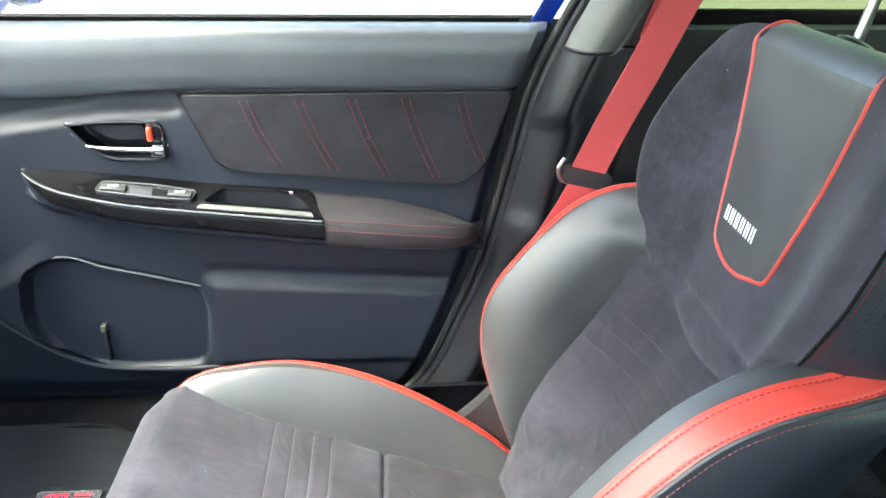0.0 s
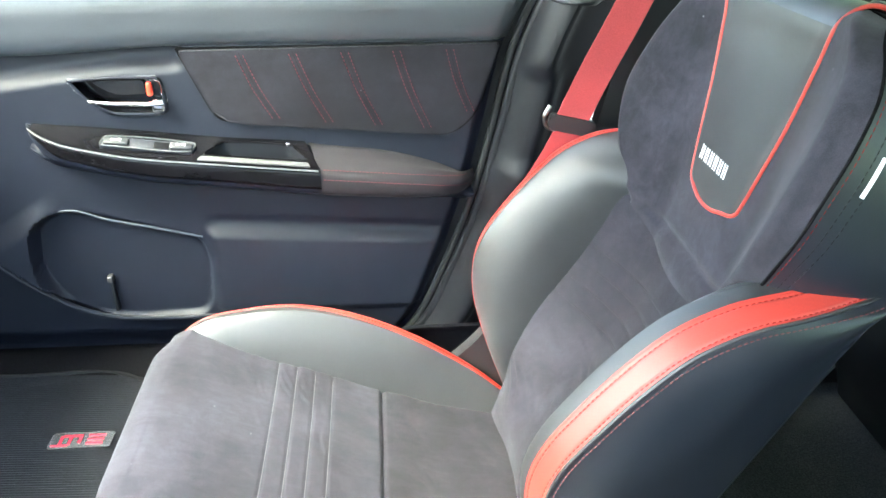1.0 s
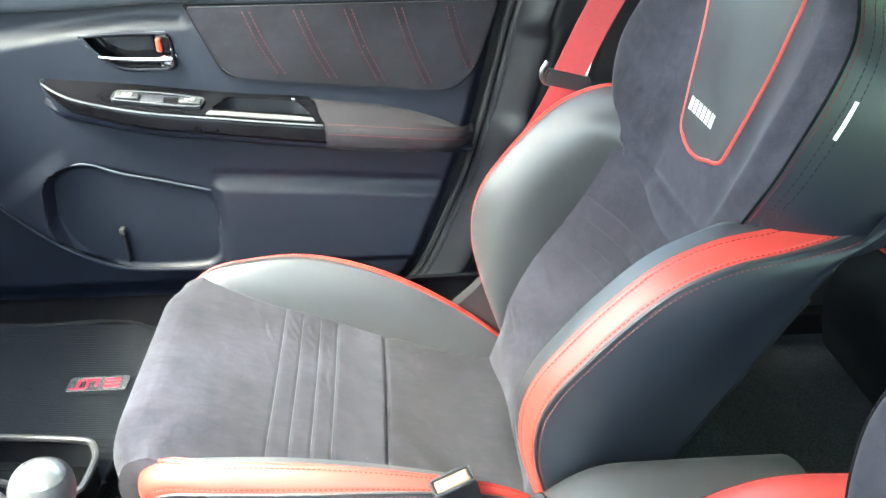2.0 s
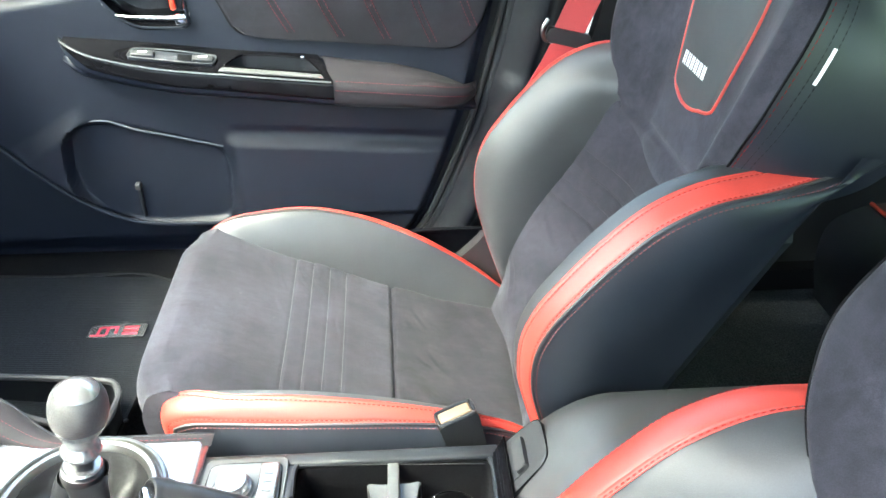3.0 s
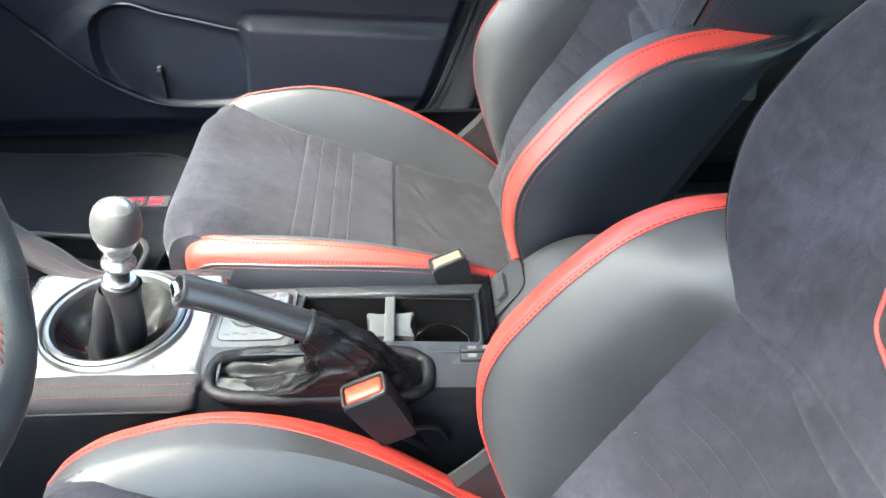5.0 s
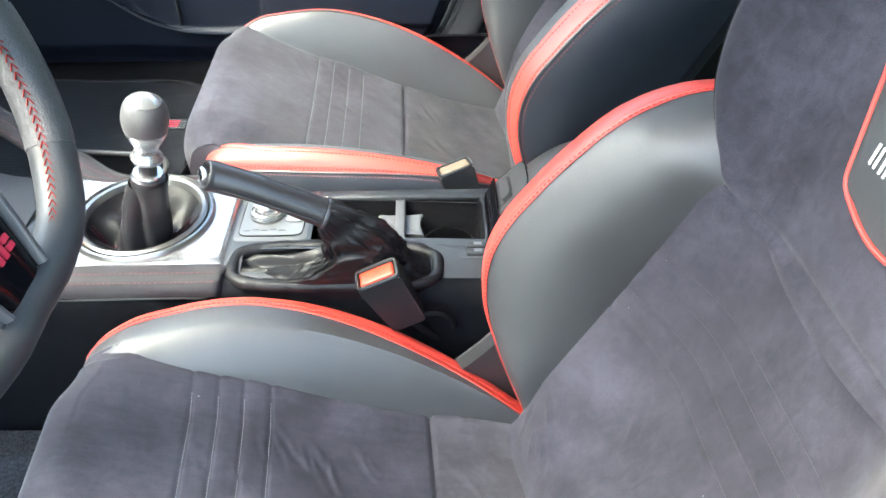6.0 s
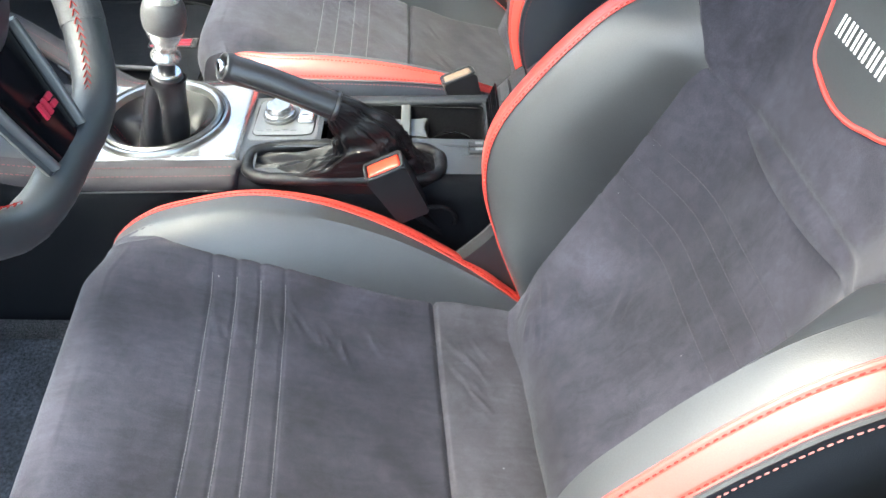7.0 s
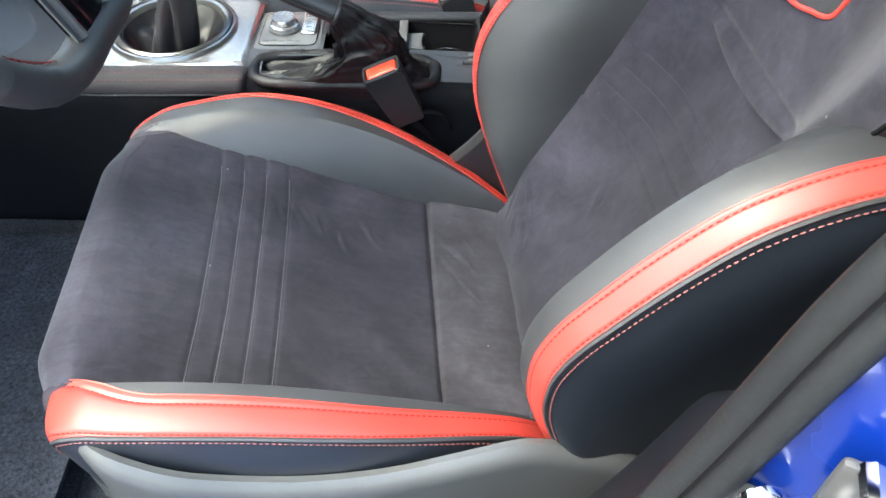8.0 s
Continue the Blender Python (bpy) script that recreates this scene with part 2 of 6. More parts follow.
def sheet(fn, nu, nv, thick=0.0, ring=False):
    """A surface fn(u, v) over 0..1, with a back at depth thick. ring: u closes on itself."""
    bm = bmesh.new()
    cols = nu if ring else nu + 1
    g = [[bm.verts.new(fn(i / nu, j / nv)) for j in range(nv + 1)] for i in range(cols)]
    for i in range(nu):
        k = (i + 1) % cols
        for j in range(nv):
            bm.faces.new((g[i][j], g[k][j], g[k][j + 1], g[i][j + 1]))
    if thick:
        bmesh.ops.recalc_face_normals(bm, faces=bm.faces)
        bmesh.ops.solidify(bm, geom=bm.faces[:], thickness=thick)
    return bm


def tube(points, r, sides=10, n=None, flat=1.0, closed=False, rz=None):
    """A round or flattened tube along a smooth line. r: radius or function of 0..1."""
    at = curve(points)
    n = n or max(8, 5 * len(points))
    bm = bmesh.new()
    rings = []
    side = None
    for i in range(n if closed else n + 1):
        u = i / n
        c = Vector(at(u))
        d = (Vector(at(min(u + 0.01, 1))) - Vector(at(max(u - 0.01, 0)))).normalized()
        if side is None:
            side = d.cross(Vector(rz or (0, 0, 1)))
            if side.length < 0.05:
                side = d.cross(Vector((1, 0, 0)))
            side.normalize()
        side = (side - d * side.dot(d)).normalized()
        up = side.cross(d)
        rad = r(u) if callable(r) else r
        rings.append([bm.verts.new(c + side * (math.cos(a) * rad) + up * (math.sin(a) * rad * flat))
                      for a in (2 * math.pi * k / sides for k in range(sides))])
    m = len(rings)
    for i in range(m if closed else m - 1):
        a, b = rings[i], rings[(i + 1) % m]
        for k in range(sides):
            bm.faces.new((a[k], a[(k + 1) % sides], b[(k + 1) % sides], b[k]))
    if not closed:
        bm.faces.new(rings[0])
        bm.faces.new(rings[-1])
    return bm


def box(size, at=(0, 0, 0), r=0.0, seg=3, turn=(0, 0, 0)):
    bm = bmesh.new()
    bmesh.ops.create_cube(bm, size=1)
    bmesh.ops.scale(bm, vec=size, verts=bm.verts)
    if r:
        bmesh.ops.bevel(bm, geom=bm.edges[:], offset=min(r, 0.49 * min(size)), segments=seg, profile=0.5, affect="EDGES")
    bmesh.ops.transform(bm, matrix=pose(*at, *turn), verts=bm.verts)
    return bm


def lathe(profile, at=(0, 0, 0), turn=(0, 0, 0), n=40):
    """profile: (radius, height) rows."""
    bm = sheet(lambda u, v: (0, 0, 0), n, len(profile) - 1, ring=True)
    bm.verts.ensure_lookup_table()
    k = len(profile)
    for i, v in enumerate(bm.verts):
        a = 2 * math.pi * (i // k) / n
        r, h = profile[i % k]
        v.co = (r * math.cos(a), r * math.sin(a), h)
    bmesh.ops.remove_doubles(bm, verts=bm.verts, dist=1e-6)
    bmesh.ops.transform(bm, matrix=pose(*at, *turn), verts=bm.verts)
    return bm


def slab(outline, to3d, front, back, r=0.0, seg=2):
    """A plate from a flat outline of (a, b). to3d(a, b, depth) places it."""
    bm = bmesh.new()
    top = [bm.verts.new((a, b, front)) for a, b in outline]
    low = [bm.verts.new((a, b, back)) for a, b in outline]
    n = len(outline)
    face = bm.faces.new(top)
    bm.faces.new(low[::-1])
    for i in range(n):
        bm.faces.new((top[i], low[i], low[(i + 1) % n], top[(i + 1) % n]))
    if r:
        bmesh.ops.bevel(bm, geom=list(face.edges), offset=r, segments=seg, profile=0.5, affect="EDGES")
    bmesh.ops.triangulate(bm, faces=[f for f in bm.faces if len(f.verts) > 4])
    for v in bm.verts:
        v.co = to3d(*v.co)
    return bm


def rounded(points, r, seg=6):
    """The outline with its corners rounded. r: one radius, or one for each corner."""
    out = []
    n = len(points)
    for i, p in enumerate(points):
        rad = r[i] if isinstance(r, (list, tuple)) else r
        p, a, b = Vector(p), Vector(points[i - 1]), Vector(points[(i + 1) % n])
        if rad <= 0:
            out.append((p.x, p.y))
            continue
        da, db = a - p, b - p
        k = min(rad, 0.48 * da.length, 0.48 * db.length)
        s, e = p + da.normalized() * k, p + db.normalized() * k
        for j in range(seg + 1):
            t = j / seg
            q = s * (1 - t) ** 2 + p * 2 * t * (1 - t) + e * t * t
            out.append((q.x, q.y))
    return out


def stitches(line, pitch=0.0062, length=0.0042, r=0.0007):
    """A row of thread stitches along a line of places."""
    at = curve(line)
    pts = [Vector(at(i / 200)) for i in range(201)]
    total = sum((pts[i + 1] - pts[i]).length for i in range(200))
    n = max(2, int(total / pitch))
    verts, faces = [], []
    for k in range(n):
        u = (k + 0.5) / n
        c = Vector(at(u))
        d = Vector(at(min(u + 0.004, 1))) - Vector(at(max(u - 0.004, 0)))
        d.normalize()
        a = d.cross(Vector((0.31, 0.22, 0.92))).normalized()
        b = d.cross(a)
        i0 = len(verts)
        for e, w in ((-0.5, 0.4), (-0.3, 1), (0.3, 1), (0.5, 0.4)):
            for x, y in ((1, 0), (0, 1), (-1, 0), (0, -1)):
                verts.append(c + d * (e * length) + a * (x * r * w) + b * (y * r * w))
        for ring in range(3):
            for q in range(4):
                i, j = i0 + ring * 4 + q, i0 + ring * 4 + (q + 1) % 4
                faces.append((i, j, j + 4, i + 4))
        faces += [(i0 + 3, i0 + 2, i0 + 1, i0), (i0 + 12, i0 + 13, i0 + 14, i0 + 15)]
    me = bpy.data.meshes.new("stitching")
    me.from_pydata(verts, [], faces)
    bm = bmesh.new()
    bm.from_mesh(me)
    bpy.data.meshes.remove(me)
    return bm


def threads(pairs, r):
    """Short straight threads between pairs of places, as one mesh's vertices."""
    bm = bmesh.new()
    for p, q in pairs:
        d = (q - p).normalized()
        a = d.cross(Vector((0.31, 0.22, 0.92))).normalized()
        b = d.cross(a)
        ring = [[bm.verts.new(c + a * (x * r) + b * (y * r)) for x, y in ((1, 0), (0, 1), (-1, 0), (0, -1))] for c in (p, p.lerp(q, 0.5), q)]
        for k in range(2):
            for n in range(4):
                bm.faces.new((ring[k][n], ring[k][(n + 1) % 4], ring[k + 1][(n + 1) % 4], ring[k + 1][n]))
    return bm


def word_bars(m, width, height, count, mat, parent):
    """A sewn maker's word, as a row of plain bars of its size and colour."""
    step = width / count
    for k in range(count):
        for a, b in ((0.06, 0.24), (0.50, 0.68)):
            bm = bmesh.new()
            x0 = -width / 2 + k * step
            vs = [bm.verts.new(m @ Vector((x0 + step * p, height * (q - 0.5), w))) for w in (0.0, 0.0006) for p, q in ((a, 0), (b, 0), (b, 1), (a, 1))]
            bm.faces.new(vs[4:])
            for n in range(4):
                bm.faces.new((vs[n], vs[(n + 1) % 4], vs[4 + (n + 1) % 4], vs[4 + n]))
            part("embroidery", bm, mat, parent)


def near(d, w):
    return math.exp(-(d / w) ** 2)


def ease(t):
    t = min(max(t, 0.0), 1.0)
    return t * t * (3 - 2 * t)

# ---- car shell and floor ----
ground = part("ground", sheet(lambda u, v: (-300 + 600 * u, -300 + 600 * v, -0.28), 4, 4), GROUND, kind="structure")
tagged(ground, "pale grey asphalt outside the car", "ground")
floor = part("floor", box((3.2, 1.44, 0.04), (0.2, 0.02, -0.022)), CARPET, kind="structure")
tagged(floor, "dark grey carpeted car floor", "floor")


def footwell(y0, y1, z0):
    def at(u, v):
        x = -1.25 + 0.85 * u
        y = y0 + (y1 - y0) * v
        z = z0 + 0.02 * ease((-0.5 - x) / 0.4) + 0.28 * ease((-0.95 - x) / 0.3) - (z0 - 0.004) * ease((x + 0.47) / 0.06)
        z += 0.002 * noise.noise(Vector((x * 7, y * 7, 0.5)))
        return (x, y, z)
    return sheet(at, 70, 24, 0.008)


carpet_right = part("footwell_carpet", footwell(0.13, 0.80, 0.076), CARPET, kind="structure")
tagged(carpet_right, "dark carpet in the passenger footwell", "carpet")
carpet_left = part("footwell_carpet", footwell(-0.74, -0.10, 0.03), CARPET, kind="structure")
tagged(carpet_left, "dark carpet in the driver footwell", "carpet")


def mat_sheet(x0, x1, y0, y1, z0):
    pts = rounded([(x0, y0), (x1, y0), (x1, y1), (x0, y1)], 0.05)
    return slab(pts, lambda a, b, d: (a, b, z0 + d + 0.02 * ease((-0.5 - a) / 0.4)), 0.006, 0.0, 0.003)


def passenger_mat():
    ob = thing("floor_mat", (0.026, -0.034, 0.086), "dark ribbed floor mat with a metal badge", "floor mat")
    part("mat", mat_sheet(-0.98, -0.455, 0.18, 0.76, 0.0), MAT, ob)
    part("binding", tube([(-0.9, 0.757, 0.024), (-0.7, 0.758, 0.014), (-0.5, 0.757, 0.006), (-0.458, 0.73, 0.004), (-0.457, 0.4, 0.004), (-0.457, 0.2, 0.004)], 0.004, 6, 40), RUBBER, ob)
    plate = part("badge", slab(rounded([(-0.575, 0.574), (-0.480, 0.574), (-0.480, 0.609), (-0.575, 0.609)], 0.005), lambda a, b, d: (a, b, 0.008 + d), 0.004, 0.0, 0.001), SILVER, ob, "brushed metal badge with red marks")
    for x0, x1, y0, y1 in ((-0.560, -0.556, 0.581, 0.600), (-0.546, -0.542, 0.581, 0.602), (-0.531, -0.527, 0.584, 0.602), (-0.556, -0.531, 0.5985, 0.602), (-0.518, -0.493, 0.5985, 0.602), (-0.518, -0.493, 0.5900, 0.593), (-0.518, -0.493, 0.581, 0.5845), (-0.570, -0.545, 0.578, 0.5805)):
        part("mark", box((x1 - x0, y1 - y0, 0.002), ((x0 + x1) / 2, (y0 + y1) / 2, 0.0125)), BADGE_RED, plate)
    return ob


passenger_mat()
driver_mat = thing("floor_mat", (0, 0, 0.040), "dark carpet floor mat below the steering wheel", "floor mat")
part("mat", mat_sheet(-0.98, -0.40, -0.70, -0.15, 0.0), MAT_PILE, driver_mat)


def inner_x(z):
    """The rear edge of the front door opening."""
    return along([(0.0, -0.10), (0.085, -0.05), (0.152, 0.012), (0.285, 0.077), (0.407, 0.12), (0.53, 0.15), (0.653, 0.178), (0.757, 0.222), (1.15, 0.40)])(z)


# sills
for sg, nm in ((1, "sill_right"), (-1, "sill_left")):
    sill = part(nm, sheet(lambda u, v: (-1.3 + 3.0 * u, sg * (0.70 + 0.16 * v), 0.075 + 0.035 * math.sin(v * math.pi) - 0.28 * ease((v - 0.8) / 0.2)), 20, 20), BLACK if sg > 0 else PAINT, kind="structure")
    tagged(sill, "door sill below the door opening", "sill")

# roof, pillars and glass that close the cabin
roof = part("ceiling", sheet(lambda u, v: (-0.42 + 2.1 * u, -0.50 + 1.12 * v, 1.10 + 0.05 * math.sin(u * math.pi) + 0.02 * math.sin(v * math.pi)), 12, 8, 0.02), HEADLINER, kind="structure")
tagged(roof, "pale grey fabric headliner", "ceiling")
skin = part("roof", sheet(lambda u, v: (-0.45 + 2.16 * u, -0.52 + 1.16 * v, 1.135 + 0.06 * math.sin(u * math.pi) + 0.035 * math.sin(v * math.pi)), 16, 12, 0.004), PAINT, kind="structure")
tagged(skin, "glossy blue painted roof panel", "roof")
dash = part("dashboard", sheet(lambda u, v: (-1.25 + 0.50 * math.sin(min(u * 1.25, 1) * math.pi / 2) + 0.0 * v - 0.10 * ease((u - 0.7) / 0.3), -0.72 + 1.46 * v, 0.70 - 0.05 * u - 0.28 * ease((u - 0.62) / 0.38)), 24, 8, 0.01), DARK_PLASTIC, kind="structure")
tagged(dash, "dark plastic dashboard under the windscreen", "dashboard")
bulkhead = part("wall_front", box((0.03, 1.6, 0.80), (-1.27, 0.01, 0.32)), BLACK, kind="structure")
tagged(bulkhead, "dark bulkhead ahead of the footwells", "wall")
windscreen = part("window_front", sheet(lambda u, v: (-1.25 + 0.82 * u, (-0.66 + 1.34 * v) * (1 - 0.1 * u), 0.70 + 0.41 * u + 0.02 * math.sin(u * math.pi)), 10, 10, 0.005), GLASS, kind="structure")
tagged(windscreen, "clear raked windscreen", "window")
windscreen.visible_shadow = False
rear_glass = part("window_rear", sheet(lambda u, v: (1.70 + 0.55 * u, -0.55 + 1.12 * v, 1.08 - 0.36 * u), 8, 8, 0.005), GREEN_GLASS, kind="structure")
tagged(rear_glass, "green tinted rear window", "window")
rear_glass.visible_shadow = False
shelf = part("parcel_shelf", box((0.75, 1.46, 0.03), (1.95, 0.01, 0.70), 0.008), BLACK, kind="structure")
tagged(shelf, "dark parcel shelf under the rear window", "shelf")

# rear doors, closed, with windows
for sg in (1, -1):
    low = part("rear_door", sheet(lambda u, v: (inner_x(0.08 + 0.67 * v) + 0.16 + (1.75 - inner_x(0.08 + 0.67 * v)) * u, sg * (0.745 + 0.015 * math.sin(v * 3)), 0.08 + 0.67 * v), 16, 14, 0.03), DARK_PLASTIC, kind="structure")
    tagged(low, "dark trim of the closed rear door", "door")
    part("window_seal", box((1.30, 0.030, 0.022), (1.02, sg * 0.770, 0.756), 0.006), BLACK, low)
    glass = part("window_rear_side", sheet(lambda u, v: (0.40 + 0.12 * v + (1.25 - 0.2 * v) * u, sg * (0.775 - 0.17 * v), 0.765 + 0.345 * v), 6, 4, 0.004), GREEN_GLASS, kind="structure")
    tagged(glass, "green tinted side window of the rear door", "window")
    glass.visible_shadow = False


def pillar(sg):
    """Middle pillar between the doors, trimmed inside, painted outside."""
    ob = thing("pillar_right" if sg > 0 else "pillar_left", (0, 0, 0), "dark plastic pillar trim beside the front door opening", "pillar", kind="structure")

    def lower_trim(u, v):
        z = 0.06 + 0.66 * v
        x = inner_x(z) + 0.012 + 0.15 * u
        if sg > 0:
            step = ease((0.628 - z) / 0.022)
            face = 0.044 + 0.012 * step
            ridge = 0.058 - 0.014 * step + 0.012 * ease((0.474 - z) / 0.010) * ease((z - 0.40) / 0.05)
            k = 0.15 * u / face
            y = 0.757 - ridge * math.sin(min(k, 1) * math.pi / 2) ** 0.8 + 0.022 * ease((k - 1) / 0.5) + max(k - 1.2, 0) * 0.030
            return (x, min(y, 0.786), z)
        y = sg * (0.755 - (0.070 + 0.034 * ease((0.475 - z) / 0.06)) * math.sin(min(u * 2.2, 1) * math.pi / 2) + 0.02 * near(z - 0.50, 0.03) * (u < 0.5) - 0.014 * ease((v - 0.80) / 0.06) * (1 - u))
        return (x, y, z)
    if sg > 0:
        part("jamb", sheet(lambda u, v: (inner_x(0.05 + 0.70 * v) - 0.05 + 0.17 * u, sg * 0.792, 0.05 + 0.70 * v), 4, 20, 0.004), RUBBER, ob, "dark door jamb behind the seal")
    part("lower_trim", sheet(lower_trim, 24, 60), PILLAR_PLASTIC, ob)

    def upper_trim(u, v):
        z = 0.715 + 0.40 * v
        x = inner_x(z) + 0.016 + 0.115 * u
        back = 0.05 * ease((u - 0.52) / 0.3) if sg > 0 else 0.0
        return (x, sg * (0.752 - 0.052 * math.sin(min(u * 2.4, 1) * math.pi / 2) - 0.13 * v + back), z)
    part("upper_trim", sheet(upper_trim, 16, 16), PANEL_DARK, ob, "grey upper pillar trim")
    edge = [(inner_x(z), sg * (0.762 - 0.10 * max(z - 0.72, 0) * 3), z) for z in np.linspace(0.09, 1.10, 26)]
    part("seal", tube([(x + (0.004 if sg > 0 else 0.001), y if sg > 0 else y - 0.003, z) for x, y, z in edge], 0.0065, 10, 60), SEAL_GREY, ob, "grey rubber door seal")
    if sg > 0:
        part("seal_lip", tube([(x + 0.019, y - 0.008, z) for x, y, z in edge], 0.0095, 10, 60), PILLAR_PLASTIC, ob)
        part("trim_lip", tube([(inner_x(0.72) + 0.014 + 0.105 * u, 0.7535 - 0.060 * math.sin(min(u * 2.5, 1) * math.pi / 2) ** 0.8 + 0.05 * ease((u - 0.52) / 0.3), 0.7195) for u in np.linspace(0, 1, 20)], 0.0022, 6, 40), PILLAR_PLASTIC, ob)
    else:
        part("seal_groove", tube([(x + 0.001, y + 0.0030, z) for x, y, z in edge], 0.0040, 8, 60), BLACK, ob)
        part("inner_lip", tube([(x + 0.003, y + 0.0145, z) for x, y, z in edge], 0.0105, 10, 60), SEAL_GREY, ob, "broad grey seal lip")
    if sg > 0:
        part("blue_edge", sheet(lambda u, v: (inner_x(0.745 + 0.33 * v) - 0.034 + 0.030 * u, 0.792 - 0.15 * v, 0.745 + 0.33 * v), 4, 12, 0.004), PAINT, ob, "bright blue painted edge")

    def paint(u, v):
        z = 0.04 + 1.06 * v
        x = inner_x(z) + 0.004 + 0.16 * u
        return (x, sg * (0.765 + 0.095 * ease(u / 0.55) - 0.012 * near(u - 0.22, 0.06) - 0.30 * max(z - 0.74, 0)), z)
    part("painted_panel", sheet(paint, 20, 40), PAINT, ob, "glossy blue painted body panel")
    return ob


def pillar_paint(u, z):
    """A place on the driver side pillar's paint."""
    return (inner_x(z) + 0.004 + 0.16 * u, -(0.765 + 0.095 * ease(u / 0.55)), z)


pillar_right = pillar(1)
pillar_left = pillar(-1)

# ---- seats ----
RECLINE = radians(27)


def band_arc(u, sg):
    """Where over the crest the cushion's red band begins and ends: the side that faces out of the car lies flatter."""
    if sg > 0:
        return radians(16 - 14 * ease((u - 0.35) / 0.4)), radians(90)
    return radians(15 - 11 * ease((u - 0.6) / 0.4) - 44 * (1 - ease((u - 0.10) / 0.22))), radians(80 - 50 * ease((u - 0.35) / 0.65))


def back_arc(u, sg):
    """The same for the backrest's red band."""
    return (radians(5), radians(75)) if sg > 0 else (radians(24), radians(53 + 20 * (1 - ease(u / 0.3))))


BACK_UP = Vector((math.sin(RECLINE), 0, math.cos(RECLINE)))
BACK_OUT = Vector((-math.cos(RECLINE), 0, math.sin(RECLINE)))
HINGE = Vector((0.13, 0, 0.10))


def back_at(s, y, n):
    """A place on the backrest: s up along it, y across, n out of it to the front."""
    return HINGE + BACK_UP * s + BACK_OUT * n + Vector((0, y, 0))


# cushion: middle line, crest of the bolsters, half width of the suede
CUSHION_LINE = curve([(-0.375, 0.085), (-0.392, 0.13), (-0.402, 0.18), (-0.401, 0.222), (-0.388, 0.25), (-0.36, 0.260), (-0.32, 0.250),
                      (-0.24, 0.218), (-0.17, 0.192), (-0.09, 0.155), (0.0, 0.120), (0.06, 0.106), (0.10, 0.096), (0.15, 0.07)])
CUSHION_TOP = along([(-0.402, 0.222), (-0.388, 0.25), (-0.36, 0.260), (-0.32, 0.250), (-0.24, 0.218), (-0.17, 0.192), (-0.09, 0.155),
                     (0.0, 0.120), (0.06, 0.106), (0.10, 0.096), (0.15, 0.07)])
CUSHION_CREST = curve([(-0.345, 0.165), (-0.366, 0.210), (-0.362, 0.247), (-0.332, 0.266), (-0.28, 0.275), (-0.21, 0.279), (-0.128, 0.264),
                       (-0.037, 0.228), (0.03, 0.188), (0.085, 0.148), (0.125, 0.112)])
CUSHION_CREST_LOW = curve([(-0.345, 0.165), (-0.362, 0.205), (-0.356, 0.243), (-0.325, 0.262), (-0.28, 0.267), (-0.21, 0.267), (-0.128, 0.256),
                           (-0.037, 0.232), (0.03, 0.206), (0.085, 0.176), (0.125, 0.140)])
SUEDE_HALF = along([(-0.41, 0.188), (-0.36, 0.190), (-0.30, 0.184), (-0.15, 0.178), (0.0, 0.176), (0.15, 0.172)])
CREST_HALF_LOW = along([(0.0, 0.160), (0.15, 0.168), (0.4, 0.180), (0.7, 0.186), (1.0, 0.178)])
CREST_HALF = along([(0.0, 0.184), (0.15, 0.194), (0.4, 0.200), (0.7, 0.192), (1.0, 0.182)])
# backrest: its middle, the crest of the bolsters, the suede's half width
BACK_ROLL = along([(-0.06, -0.03), (-0.03, 0.0), (0.0, 0.016), (0.03, 0.021), (0.07, 0.013), (0.12, 0.0), (0.7, 0.0)])
BACK_MID = along([(-0.05, 0.01), (0.0, 0.0), (0.1, -0.006), (0.25, -0.002), (0.4, 0.018), (0.46, 0.032), (0.56, 0.062), (0.64, 0.088), (0.68, 0.100), (0.70, 0.098)])
BACK_CREST = curve([(0.0, 0.0), (0.04, 0.045), (0.09, 0.096), (0.15, 0.146), (0.20, 0.169), (0.24, 0.173), (0.28, 0.168), (0.34, 0.155),
                    (0.40, 0.132), (0.442, 0.097), (0.472, 0.050), (0.500, 0.0), (0.526, -0.05), (0.540, -0.082)])
BACK_SUEDE_HALF = along([(-0.06, 0.186), (0.0, 0.186), (0.1, 0.186), (0.22, 0.186), (0.30, 0.178), (0.36, 0.167), (0.42, 0.157)])
BACK_HALF = along([(0.0, 0.186), (0.1, 0.194), (0.3, 0.204), (0.55, 0.206), (0.8, 0.200), (1.0, 0.166)])
SHOULDER_HALF = along([(0.38, 0.146), (0.40, 0.160), (0.42, 0.177), (0.44, 0.194), (0.46, 0.209), (0.485, 0.221), (0.51, 0.229), (0.56, 0.228), (0.61, 0.217), (0.645, 0.199), (0.672, 0.171), (0.69, 0.139), (0.70, 0.106)])


def profile_normal(line, u):
    a, b = line(min(u + 0.01, 1)), line(max(u - 0.01, 0))
    d = np.array(a) - np.array(b)
    d /= np.linalg.norm(d)
    return d


